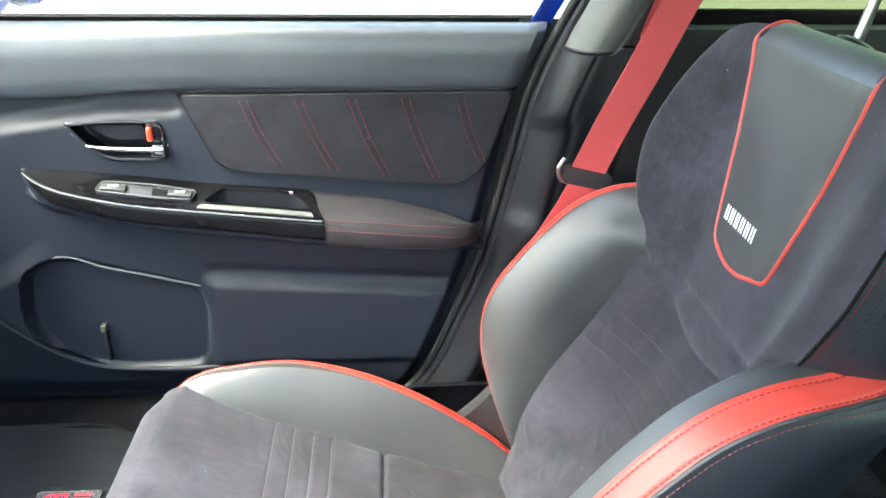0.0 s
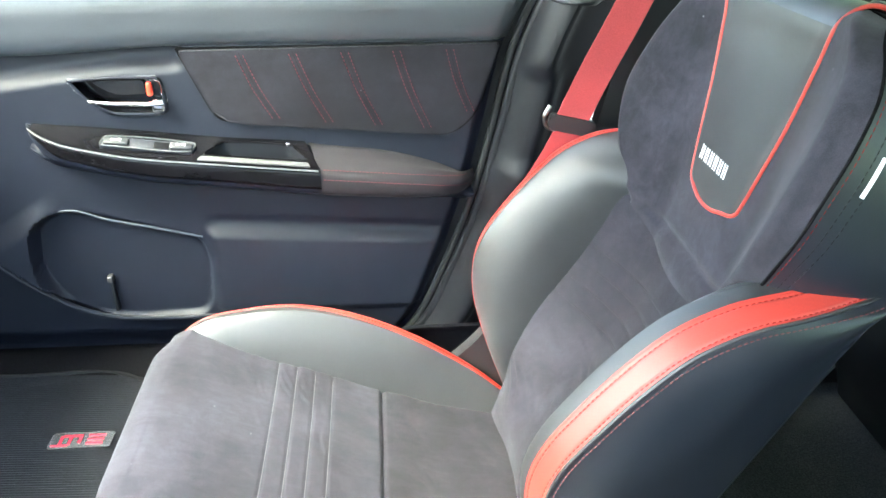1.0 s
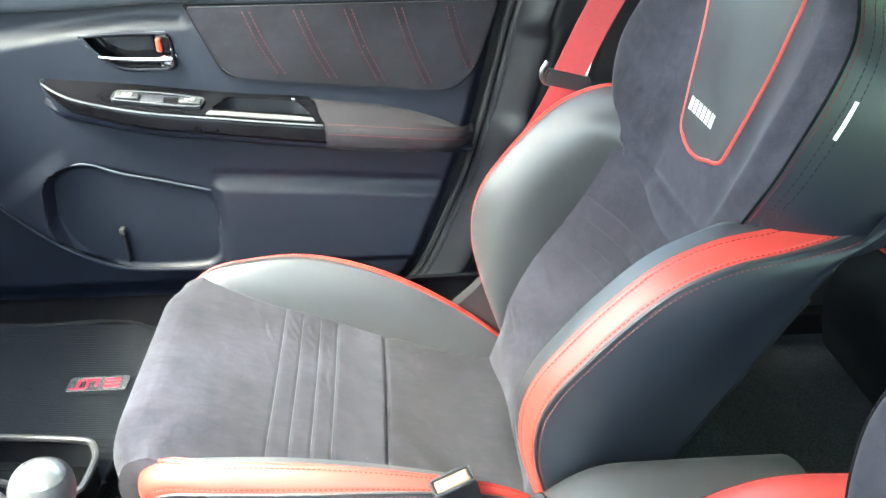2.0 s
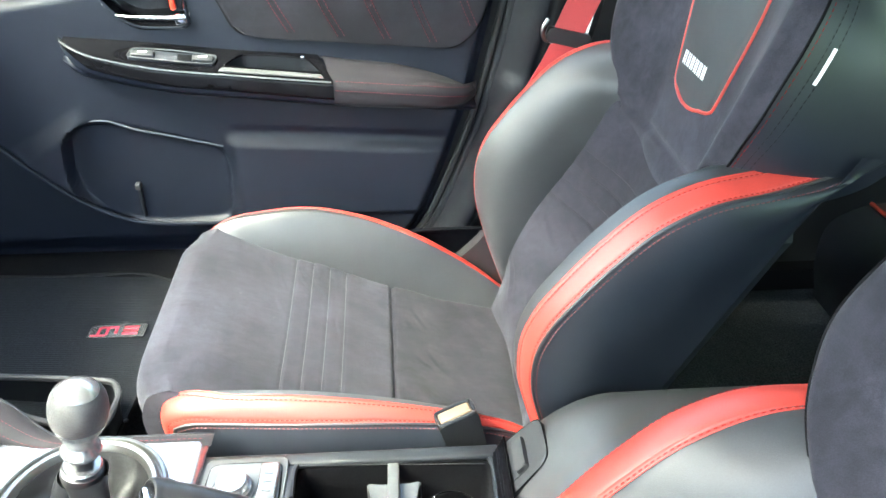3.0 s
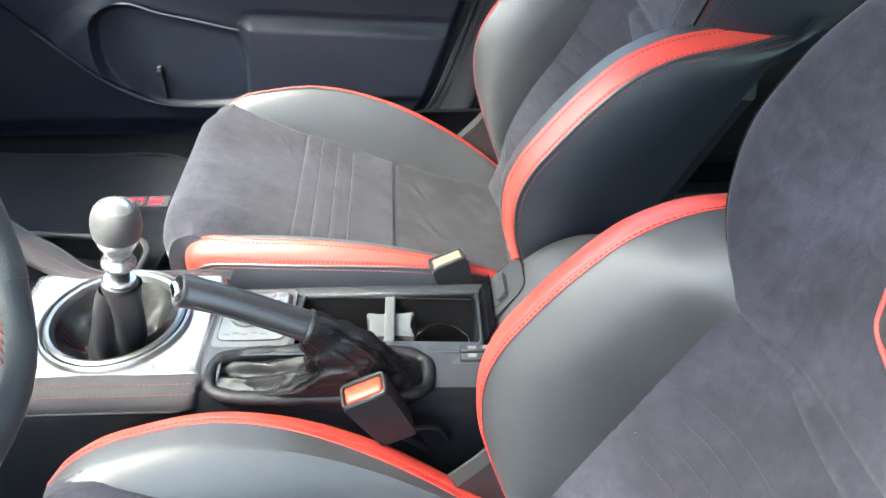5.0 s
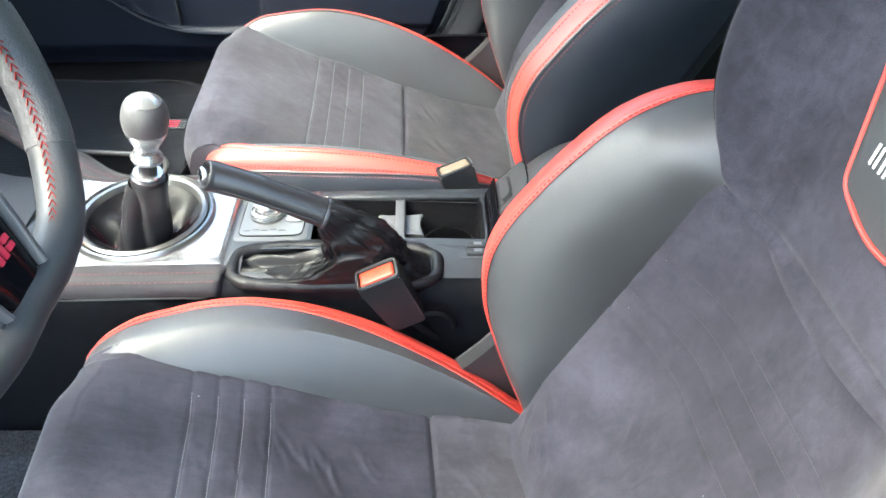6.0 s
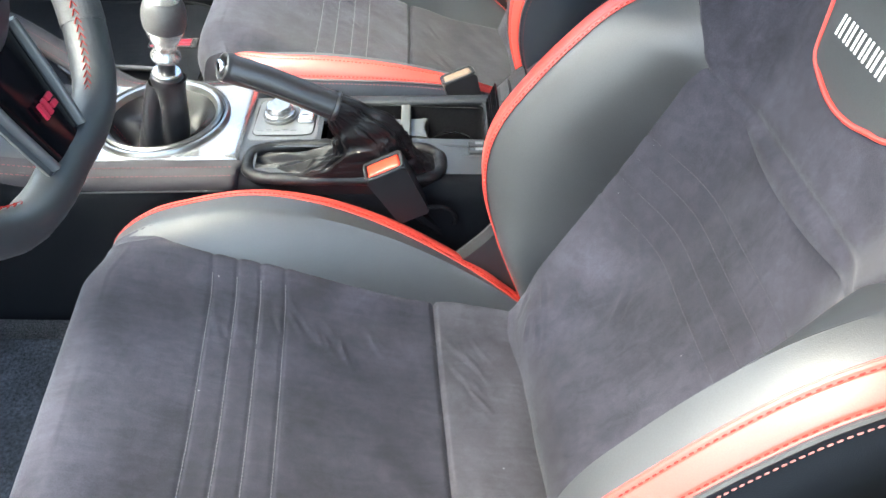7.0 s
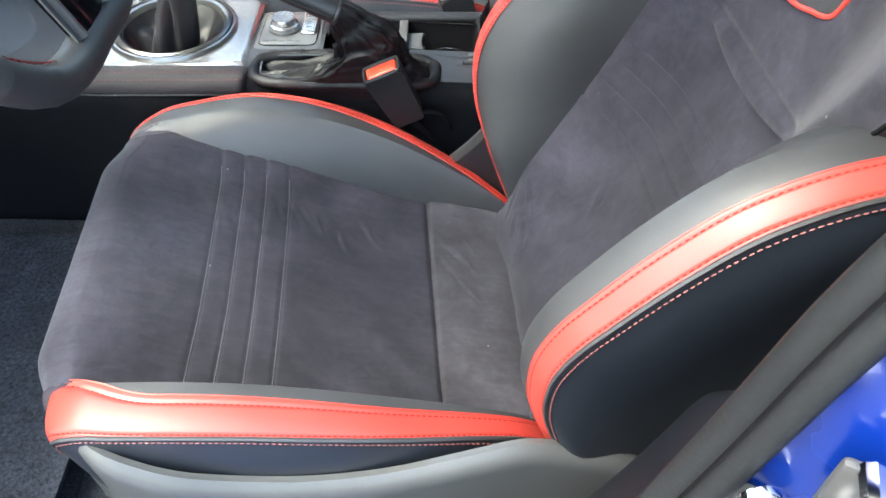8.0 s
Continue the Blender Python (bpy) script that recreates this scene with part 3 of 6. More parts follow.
def build_seat(name, at, turn, label, seam, lines, outer, tag, rear_suede, nose=0.0, far_add=0.0, far_trim=0.0, low_drop=0.0, broad=0.0, band_in=0.0, edge_up=0.0):
    """seam: where the two cushion panels meet; lines: the quilting lines; outer: the side (+1, -1) of the door."""
    seat = thing(name, at, label, "car seat", "front seats")
    seat.rotation_euler = (0, 0, radians(turn))
    cushion = tagged(new("cushion"), "grey suede cushion between leather bolsters")
    cushion.parent = seat
    backrest = tagged(new("backrest"), "reclined backrest with suede middle and leather bolsters")
    backrest.parent = seat

    chance = random.Random(7 if outer < 0 else 11)
    creases = []
    spots = [(-0.150, 0.125, 8, 0.030, 0.018, -60, 0.0022), (-0.100, 0.108, 9, 0.040, 0.016, -58, 0.0030), (0.060, 0.080, 12, 0.026, 0.045, -50, 0.0020), (-0.215, 0.10, 7, 0.04, 0.03, -62, 0.0012)] if outer < 0 else [
        (-0.215, 0.125, 9, 0.05, 0.02, -62, 0.0020), (-0.02, 0.05, 8, 0.03, 0.06, -50, 0.0012), (-0.20, 0.06, 8, 0.05, 0.05, -70, 0.0012)]
    for sx, sy, count, wx, wy, slope, height in spots:
        for k in range(count):
            a = radians(slope + chance.uniform(-16, 16))
            creases.append((sx + wx * chance.uniform(-1, 1), sy + wy * chance.uniform(-1, 1), math.cos(a), math.sin(a), chance.uniform(0.009, 0.020), chance.uniform(0.0018, 0.0034), height * chance.uniform(0.4, 1.0)))

    def far(x):
        """How much further the suede reaches on its far side, none at the front corner."""
        return far_add * ease((x + 0.37) / 0.09)

    def suede_z(x, y):
        half = SUEDE_HALF(x)
        if y > 0:
            half += far(x)
        q = abs(y) / half
        z = CUSHION_TOP(x) + 0.7 * (far(x) if y > 0 else 0.0) * ease((q - 0.72) / 0.28) - 0.010 * (1 - q * q) * ease((x + 0.36) / 0.15)
        z -= 0.007 * ease((q - 0.93) / 0.07) * ease((x + 0.33) / 0.05)
        for g in lines:
            z -= 0.0022 * near(x - g, 0.0020)
            z += 0.0006 * near(x - g - 0.009, 0.007)
            z += 0.0012 * near(x - g - 0.012, 0.010) * noise.noise(Vector((x * 22, y * 60 + g * 50, 2.2)))
        z -= 0.006 * near(x - seam, 0.0032)
        z += 0.004 * near(x - seam - 0.03, 0.03)
        z += 0.0022 * noise.noise(Vector((x * 9, y * 9, 1.7 + at[1])))
        z += 0.0011 * noise.noise(Vector((x * 40 + y * 25, y * 14, 3.1 + at[1]))) * ease((x - lines[-1]) / 0.05)
        for cx, cy, ca, sa, length, width, height in creases:
            dx, dy = x - cx, y - cy
            if abs(dx) < 0.06 and abs(dy) < 0.06:
                across = dx * sa - dy * ca + 0.10 * (dx * ca + dy * sa) ** 2 / length
                z += height * near(dx * ca + dy * sa, length) * (near(across, width) - 0.6 * near(across - 1.7 * width, 1.2 * width))
        return z

    def near_drop(x, q):
        """How far the suede sinks towards its lower bolster. q: 0 in the middle, -1 at that edge."""
        return 0.8 * low_drop * ease((-q - 0.55) / 0.45) * (1 - 0.6 * ease((x + 0.2) / 0.3))

    def suede(u, v):
        x, y, z = suede_flat(u, v)
        return (x, y, z - near_drop(x, 2 * v - 1) * ease((z - 0.14) / 0.09))

    def suede_flat(u, v):
        x, z = CUSHION_LINE(u)
        half = SUEDE_HALF(x)
        y = (2 * v - 1) * (half - (0.024 * ease((-0.25 - x) / 0.08) if v < 0.5 else -far(x)))
        push = nose * ease((-0.26 - x) / 0.12)
        x += 0.016 * ease((abs(2 * v - 1) - 0.72) / 0.28) * ease((-0.30 - x) / 0.06)
        if u < 0.27 and x < -0.33:
            return (x + push, y, z)
        return (x + push, y, suede_z(x, y) if x > -0.36 else z - 0.004 * ease((abs(2 * v - 1) - 0.9) / 0.1) + (suede_z(x, y) - CUSHION_TOP(x)) * ease((x + 0.40) / 0.04))

    cut = 0.0
    while CUSHION_LINE(cut)[0] < seam - 0.0005 or cut < 0.3:
        cut += 0.0005
    part("front_pad", sheet(lambda u, v: suede(u * cut, v), 240, 110), SUEDE, cushion, sharp=1.2)
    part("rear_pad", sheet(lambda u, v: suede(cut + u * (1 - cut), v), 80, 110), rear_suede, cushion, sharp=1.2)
    for g in lines:
        part("quilting", stitches([(g, 0.17 * w, suede_z(g, 0.17 * w) - near_drop(g, 0.17 * w / SUEDE_HALF(g)) + 0.0006) for w in np.linspace(-1, 1, 15)],
                                  0.0042, 0.0038, 0.00060), GREY_THREAD, cushion)

    def shoulder_n(s, y):
        half = SHOULDER_HALF(s)
        q = abs(y) / half
        wing = along([(0.38, 0.045), (0.46, 0.070), (0.52, 0.068), (0.58, 0.052), (0.64, 0.030), (0.70, 0.012)])(s)
        n = BACK_MID(s) + wing * ease((abs(y) - 0.085) / (half - 0.07)) - 0.026 * ease((q - 0.86) / 0.14) ** 2
        n -= 0.006 * near(s - 0.395, 0.006)
        n += 0.0022 * noise.noise(Vector((s * 10, y * 10, 8.0 + at[1])))
        return n

    for sg in (1, -1):
        # cushion bolster: inner face, red band, outer side
        def crest(u, k=0.0, out=0.0):
            line = CUSHION_CREST if sg > 0 else CUSHION_CREST_LOW
            x, z = line(u)
            d = profile_normal(line, u)
            half = CREST_HALF(u) if sg > 0 else CREST_HALF_LOW(u)
            if sg > 0:
                lean = math.sin(math.pi * min(u / 0.95, 1))
                half += broad * lean
                z -= 0.60 * broad * lean
            return Vector((x + d[1] * k, sg * (half + out), z - d[0] * k - (low_drop * (1 - 0.6 * ease((u - 0.3) / 0.6)) if sg < 0 else 0.0)))

        part("front_corner", sheet(lambda u, v: Vector(suede(0.03 + 0.35 * u, 0.5 + 0.5 * sg)).lerp(crest(0.02 + 0.24 * u), v) - Vector((0, 0, 0.003 * math.sin(v * math.pi))), 20, 5), SUEDE, cushion)

        def inner(u, v):
            c = crest(u)
            x = max(c.x, -0.40 + nose)
            base = Vector((x + 0.004, sg * (SUEDE_HALF(x) - (0.012 - far(x) if sg > 0 else 0.022)), min(CUSHION_TOP(x) - 0.016 + (0.7 * far(x) if sg > 0 else 0.0), c.z - 0.004)))
            e = math.sin(v * math.pi / 2) ** 0.85
            p = base.lerp(c, v)
            p.z = base.z + (c.z - base.z) * (0.55 * e + 0.45 * v)
            p.y = base.y + (c.y - base.y) * (0.55 * (1 - math.cos(v * math.pi / 2)) ** 0.8 + 0.45 * v)
            p.z -= 0.002 * near(v - 1, 0.05)
            return p
        wide = along([(0.0, 0.030), (0.12, 0.042), (0.5, 0.036), (0.8, 0.033), (1.0, 0.028)] if sg > 0 else [(0.0, 0.016), (0.2, 0.015), (0.5, 0.014), (1.0, 0.012)])
        reach = along([(0.0, 0.034), (0.15, 0.046), (0.5, 0.050), (0.8, 0.050), (1.0, 0.044)])
        if sg < 0 and low_drop:
            wide = along([(0.0, 0.022), (0.2, 0.030), (1.0, 0.028)])
            reach = along([(0.0, 0.026), (0.2, 0.030), (1.0, 0.028)])
        if sg > 0 and broad:
            wide = along([(0.0, 0.028), (0.12, 0.026), (0.5, 0.020), (0.8, 0.024), (1.0, 0.026)])
            reach = along([(0.0, 0.034), (0.15, 0.052), (0.5, 0.060), (0.8, 0.056), (1.0, 0.046)])

        def band_out(u):
            return radians(20) * math.sin(math.pi * u) if sg > 0 and broad else 0.0

        def face(u, v):
            if v < 0.75:
                return inner(u, v / 0.75)
            a = (v - 0.75) / 0.25 * (max(band_arc(u, sg)[0], 0.0) * (ease((u - 0.06) / 0.2) if sg > 0 else 1) + band_out(u))
            return crest(u, wide(u) * (1 - math.cos(a)), reach(u) * math.sin(a))
        part("bolster", sheet(face, 60, 20), LEATHER, cushion, "black leather bolster")

        def band(u, v):
            a0, a1 = band_arc(u, sg)
            a0 *= ease((u - 0.06) / 0.2) if sg > 0 else 1
            a0 += band_out(u)
            a = a0 + v * (a1 - a0)
            return crest(u, wide(u) * (1 - math.cos(a)) + 0.0011 * near(v - 0.14, 0.035) + 0.0011 * near(v - 0.82, 0.035) - 0.0012 * ease(-a / 0.5), reach(u) * math.sin(a) * (0.55 if a < 0 else 1))
        trim = part("red_band", sheet(band, 80, 40), RED, cushion, "bright red leather edge band")
        part("stitching", stitches([band(u, 0.14) + Vector((0, sg * 0.0006, 0.0006)) for u in np.linspace(0.03, 0.98, 30)], 0.0058, 0.0036, 0.0007), BAND_THREAD, trim)
        part("stitching", stitches([band(u, 0.82) + Vector((0, sg * 0.0006, 0.0005)) for u in np.linspace(0.03, 0.98, 30)], 0.0058, 0.0036, 0.0007), BAND_THREAD, trim)
        part("piping", tube([band(u, 0.0) + Vector((0, 0, 0.0006)) for u in np.linspace(0.0, 1, 30)], 0.0007, 6, 60), RED, trim)

        def side(u, v):
            top = band(u, 1.0)
            low = Vector((-0.30 + 0.45 * u, sg * 0.222, 0.105))
            p = Vector(top).lerp(low, v)
            p.y += sg * ((0.006 if sg > 0 else 0.012) * math.sin(v * math.pi))
            return p
        part("side_piping", tube([side(u, 0.0) for u in np.linspace(0.02, 1, 30)], 0.0022, 6, 60), LEATHER, trim)
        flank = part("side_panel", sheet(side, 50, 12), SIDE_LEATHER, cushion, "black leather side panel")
        part("stitching", stitches([side(u, 0.0055 / (Vector(side(u, 1)) - Vector(side(u, 0))).length) + Vector((0, sg * 0.0012, 0.0006)) for u in np.linspace(0.04, 0.97, 30)], 0.0054, 0.0036, 0.0008), PINK_THREAD, flank)

        # backrest bolster
        def flare(u):
            return 0.020 * max((u - 0.70) / 0.30, 0) ** 2 if sg < 0 else 0.0

        def lean_out(u):
            """The bolster beside the console leans outward."""
            if sg < 0:
                return Vector((0, 0, 0))
            k = broad * 0.72 * math.sin(math.pi * min(u / 0.97, 1)) if broad else 0.008 * math.sin(math.pi * u)
            return Vector((0, k, 0)) - BACK_OUT * (0.5 * k) - BACK_UP * (0.5 * k)

        def bcrest(u, k=0.0, out=0.0):
            s, n = BACK_CREST(u)
            d = profile_normal(BACK_CREST, u)
            return back_at(s + d[1] * k, sg * (BACK_HALF(u) + out), n - d[0] * k) + BACK_UP * (flare(u) * (1 - 0.5 * out / 0.05)) + lean_out(u)

        def binner(u, v):
            s, n = BACK_CREST(u)
            c = back_at(s, sg * BACK_HALF(u), n) + BACK_UP * flare(u) + lean_out(u)
            sb = s if s < 0.41 else 0.41 + (s - 0.41) * 0.7
            yb = BACK_SUEDE_HALF(sb) - 0.012
            nb = BACK_MID(sb) + 0.012 + 0.018 * ease(sb / 0.1) + (edge_up * near(sb - 0.15, 0.11) if sg > 0 else 0.0)
            if sb > 0.37:
                k = 0.6 * ease((sb - 0.37) / 0.06)
                yb += (SHOULDER_HALF(sb) - 0.035 - yb) * k
                nb += (shoulder_n(sb, yb) - 0.020 - nb) * k
            nb = min(nb, n - 0.003)
            base = back_at(sb, sg * yb, nb)
            p = base.lerp(c, v)
            bulge = (0.017 if sg > 0 else 0.005) * math.sin(v * math.pi) * ease(u / 0.2) * (1 - ease((u - 0.45) / 0.55))
            return p + BACK_OUT * bulge * 0.9 - Vector((0, sg * bulge * 0.9, 0)) - BACK_OUT * 0.002 * near(v - 1, 0.05)
        bwide = along([(0.0, 0.012), (0.15, 0.028), (0.4, 0.040), (0.7, 0.040), (0.9, 0.032), (1.0, 0.022)])

        breach = along([(0.0, 0.026), (0.15, 0.042), (0.4, 0.058), (0.75, 0.060), (1.0, 0.046)])
        if sg > 0 and broad:
            breach = along([(0.0, 0.024), (0.15, 0.036), (0.4, 0.046), (0.75, 0.044), (1.0, 0.036)])

        def bface(u, v):
            if v < 0.75:
                return binner(u, v / 0.75)
            a = (v - 0.75) / 0.25 * (back_arc(u, sg)[0] - (band_in if sg < 0 else 0.0))
            return bcrest(u, bwide(u) * (1 - math.cos(a)), breach(u) * math.sin(a))
        part("bolster", sheet(bface, 70, 24), LEATHER, backrest, "black leather bolster")

        def bband(u, v):
            a0, a1 = back_arc(u, sg)
            if sg < 0:
                a0 -= band_in
            elif broad:
                # on this side the band laps over the crest onto the inner face
                lap = 0.045 * ease(u / 0.25) * ease((1.05 - u) / 0.4)
                if v < 0.35:
                    return binner(u, 1 - lap * (1 - v / 0.35)) + BACK_OUT * (0.0012 + 0.002 * near(v - 0.35, 0.06)) - Vector((0, 0.0012, 0))
                return bcrest(u, bwide(u) * (1 - math.cos((v - 0.35) / 0.65 * a1)), breach(u) * math.sin((v - 0.35) / 0.65 * a1)) + BACK_OUT * 0.0012
            a = a0 + v * (a1 - a0)
            return bcrest(u, bwide(u) * (1 - math.cos(a)) + 0.0011 * near(v - 0.14, 0.035) + 0.0011 * near(v - 0.82, 0.035), breach(u) * math.sin(a))
        trim = part("red_band", sheet(bband, 90, 40), RED, backrest, "bright red leather edge band")
        part("stitching", stitches([bband(u, 0.14) + BACK_OUT * 0.0003 for u in np.linspace(0.05, 0.98, 36)], 0.0058, 0.0036, 0.0007), BAND_THREAD, trim)
        part("stitching", stitches([bband(u, 0.82) + BACK_OUT * 0.0002 for u in np.linspace(0.05, 0.98, 36)], 0.0058, 0.0036, 0.0007), BAND_THREAD, trim)
        part("piping", tube([bband(u, 0.0) for u in np.linspace(0.0, 1, 34)], 0.0007, 6, 70), RED, trim)

        def bside(u, v):
            top = bband(u, 1.0)
            low = back_at(-0.05 + 0.58 * u, sg * 0.240, -0.016 - 0.006 * ease((u - 0.8) / 0.2))
            p = Vector(top).lerp(low, v)
            p.y += sg * (0.020 * math.sin(v * math.pi) * (1 - v))
            return p
        part("side_piping", tube([bside(u, 0.0) for u in np.linspace(0.02, 1, 34)], 0.0022, 6, 70), LEATHER, trim)
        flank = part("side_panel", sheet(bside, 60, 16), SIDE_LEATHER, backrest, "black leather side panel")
        part("stitching", stitches([bside(u, 0.0055 / (Vector(bside(u, 1)) - Vector(bside(u, 0))).length) + Vector((0, sg * 0.0015, 0.0006)) for u in np.linspace(0.06, 0.95, 36)], 0.0054, 0.0036, 0.0008), PINK_THREAD, flank)

        if sg > 0:
            # plastic cover of the recliner, in the gap between cushion and backrest
            cover = part("recliner_cover", slab(rounded([(0.030, 0.06), (0.032, 0.150), (0.052, 0.166), (0.082, 0.196), (0.100, 0.225), (0.19, 0.235), (0.19, 0.06)], [0, 0.01, 0.03, 0.02, 0.02, 0.02, 0]), lambda a, b, d: (a, 0.222 + d, b), 0.022, 0.0, 0.004), CONSOLE_GREY, seat, "grey plastic recliner cover")
            part("edge", tube([(0.034, 0.240, 0.152), (0.052, 0.242, 0.167), (0.080, 0.242, 0.196), (0.098, 0.240, 0.224)], 0.0012, 6, 30), PANEL_GREY, cover)

    # backrest middle, lower panel
    quilt = [0.214, 0.245, 0.275, 0.304]

    folds = []
    for cs, cy, count, spread, slope in ((0.055, 0.13, 7, 0.045, 35), (0.035, -0.07, 5, 0.05, -20), (0.17, 0.13, 6, 0.06, 55)):
        for k in range(count):
            a = radians(slope + chance.uniform(-22, 22))
            folds.append((cs + spread * 0.7 * chance.uniform(-1, 1), cy + spread * chance.uniform(-1, 1), math.cos(a), math.sin(a), chance.uniform(0.010, 0.026), chance.uniform(0.0026, 0.0042), 0.0020 * chance.uniform(0.4, 1.0)))

    def seam_dip(v):
        """The seam under the shoulder section sags in the middle."""
        return (0.025 if broad else 0.042) * (1 - (2 * v - 1) ** 2)

    def lower(u, v):
        q = 2 * v - 1
        top = 0.41 - seam_dip(v)
        s = -0.06 + (top + 0.06) * u
        y = q * (BACK_SUEDE_HALF(min(s, 0.42)) + 0.004)
        n = BACK_MID(s) + (0.022 + 0.020 * ease(s / 0.1)) * ease((abs(q) - 0.40) / 0.60) - 0.006 * ease((abs(q) - 0.95) / 0.05)
        n += BACK_ROLL(s) * (1 - ease((abs(q) - 0.6) / 0.4)) + edge_up * near(s - 0.15, 0.11) * ease((q - 0.45) / 0.55)
        for g in quilt:
            n -= 0.0012 * near(s - g, 0.0025)
        n -= 0.006 * near(s - top, 0.006)
        n += 0.003 * noise.noise(Vector((s * 8, y * 8, 5.0 + at[1]))) + 0.0016 * noise.noise(Vector((s * 30, y * 18, 2.0 + at[1]))) * ease((0.2 - s) / 0.2)
        for cs, cy, ca, sa, length, width, height in folds:
            ds, dy = s - cs, y - cy
            if abs(ds) < 0.07 and abs(dy) < 0.07:
                n += height * near(ds * ca + dy * sa, length) * (near(ds * sa - dy * ca, width) - 0.7 * near(ds * sa - dy * ca - 1.8 * width, 1.2 * width))
        return back_at(s, y, n)
    part("back_pad", sheet(lower, 150, 100), SUEDE, backrest, sharp=1.2)
    for g in quilt:
        part("quilting", stitches([lower((g + 0.06) / (0.47 - seam_dip(v)), v) + BACK_OUT * 0.0006 for v in np.linspace(0.06, 0.94, 15)], 0.0042, 0.0036, 0.0003 if broad else 0.0006), DARK_THREAD, backrest)

    # shoulder section
    def shoulder(u, v):
        s = 0.698 - (0.303 + seam_dip(v)) * (1 - u)
        y = (2 * v - 1) * SHOULDER_HALF(s) * (1 - far_trim * ease((v - 0.6) / 0.3))
        n = shoulder_n(s, y) - 0.004 * max(1 - u / 0.05, 0) ** 2
        if u > 0.93:
            n -= 0.02 * ((u - 0.93) / 0.07) ** 2
        return back_at(s, y, n)
    part("shoulder_pad", sheet(shoulder, 80, 70), SUEDE, backrest, sharp=1.2)
    edge = [shoulder(u, 0.0) for u in np.linspace(0, 1, 26)] + [shoulder(1.0, v) for v in np.linspace(0.04, 0.96, 14)] + [shoulder(u, 1.0) for u in np.linspace(1, 0, 26)]
    rim = curve(edge)
    low_edge = curve([back_at(0.395 + 0.27 * u, -(SHOULDER_HALF(0.395 + 0.303 * u) - 0.012), -0.022 - 0.063 * ease(u / 0.6)) for u in np.linspace(0, 1, 26)]
                     + [back_at(0.672, 0.105 * q, -0.085) for q in np.linspace(-0.9, 0.9, 14)]
                     + [back_at(0.395 + 0.27 * u, SHOULDER_HALF(0.395 + 0.303 * u) - 0.012, -0.022 - 0.063 * ease(u / 0.6)) for u in np.linspace(1, 0, 26)])

    def shell(u, v):
        a, b = Vector(rim(u)), Vector(low_edge(u))
        p = a.lerp(b, v)
        mid = back_at(0.5, 0, p.dot(BACK_OUT) - HINGE.dot(BACK_OUT))
        o = (p - mid).normalized()
        return p + o * (0.012 * math.sin(v * math.pi) - 0.0035 * near(v - 0.13, 0.010))
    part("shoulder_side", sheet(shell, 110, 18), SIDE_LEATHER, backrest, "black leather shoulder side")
    part("piping", tube([Vector(rim(u)) for u in np.linspace(0.03, 0.97, 60)], 0.0016, 6, 120), BLACK, backrest)
    for a, b in ((0.05, 0.42), (0.58, 0.95)):
        part("stitching", stitches([shell(u, 0.035) for u in np.linspace(a, b, 24)], 0.0062, 0.0042, 0.0005), BAND_THREAD, backrest)
    for a, b in ((0.03, 0.42), (0.58, 0.97)):
        part("side_seam", tube([shell(u, 0.132) for u in np.linspace(a, b, 24)], 0.0012, 5, 60), BLACK, backrest)
        for k in (0.105, 0.160):
            part("stitching", stitches([shell(u, k) for u in np.linspace(a, b, 24)], 0.0062, 0.0042, 0.0005), RUBBER, backrest)
    # back shell closes the seat
    def rear(u, v):
        s = -0.06 + 0.735 * u
        half = 0.238 if s < 0.42 else SHOULDER_HALF(min(s + 0.03, 0.695)) - 0.012
        k = ease((s - 0.40) / 0.2)
        return back_at(s, (2 * v - 1) * half, -0.014 - 0.071 * k - (0.095 - 0.065 * k) * math.sin(v * math.pi) ** 0.6)
    part("back_shell", sheet(rear, 40, 20), DARK_PLASTIC, backrest, "dark plastic seat back")

    # leather headrest panel, with red piping
    def panel(u, v):
        s = 0.457 + 0.214 * u
        half = 0.060 + 0.054 * u - 0.016 * max(0.0, 1 - u / 0.07) ** 2
        s += 0.010 * abs(2 * v - 1) ** 2 * (1 - u) ** 8
        y = (2 * v - 1) * half
        n = shoulder_n(s, y) + 0.0035 - 0.004 * ease((abs(2 * v - 1) - 0.9) / 0.1)
        return back_at(s, y, n)
    leather = part("leather_panel", sheet(panel, 44, 24), LEATHER, backrest, "black leather shield panel edged in red")

    def top_panel(u, v):
        # a soft bend over the top, then straight back
        a = Vector(panel(1.0, v))
        th = min(u / 0.4, 1) * radians(84)
        return a - BACK_OUT * (0.034 * (1 - math.cos(th)) + 0.13 * max(u - 0.4, 0) / 0.6) + BACK_UP * (0.034 * math.sin(th) + 0.004 * max(u - 0.4, 0))
    part("top_panel", sheet(top_panel, 30, 16), LEATHER, backrest)
    border = [top_panel(u, 0.0) for u in (1.0, 0.8, 0.6, 0.45, 0.38, 0.3, 0.2, 0.1)] + [panel(u, 0.0) for u in np.linspace(1, 0.06, 24)] + [panel(0.0, v) for v in np.linspace(0.1, 0.9, 7)] + [panel(u, 1.0) for u in np.linspace(0.06, 1, 24)] + [top_panel(u, 1.0) for u in (0.1, 0.2, 0.3, 0.38, 0.45, 0.6, 0.8, 1.0)]
    part("piping", tube([p + BACK_OUT * 0.0008 for p in border], 0.0023, 8, 180), RED, leather)
    m = Matrix.Translation(back_at(0.503, 0.012, shoulder_n(0.503, 0) + 0.0042))
    slope = Vector(panel(0.3, 0.5)) - Vector(panel(0.1, 0.5))
    upv = slope.normalized()
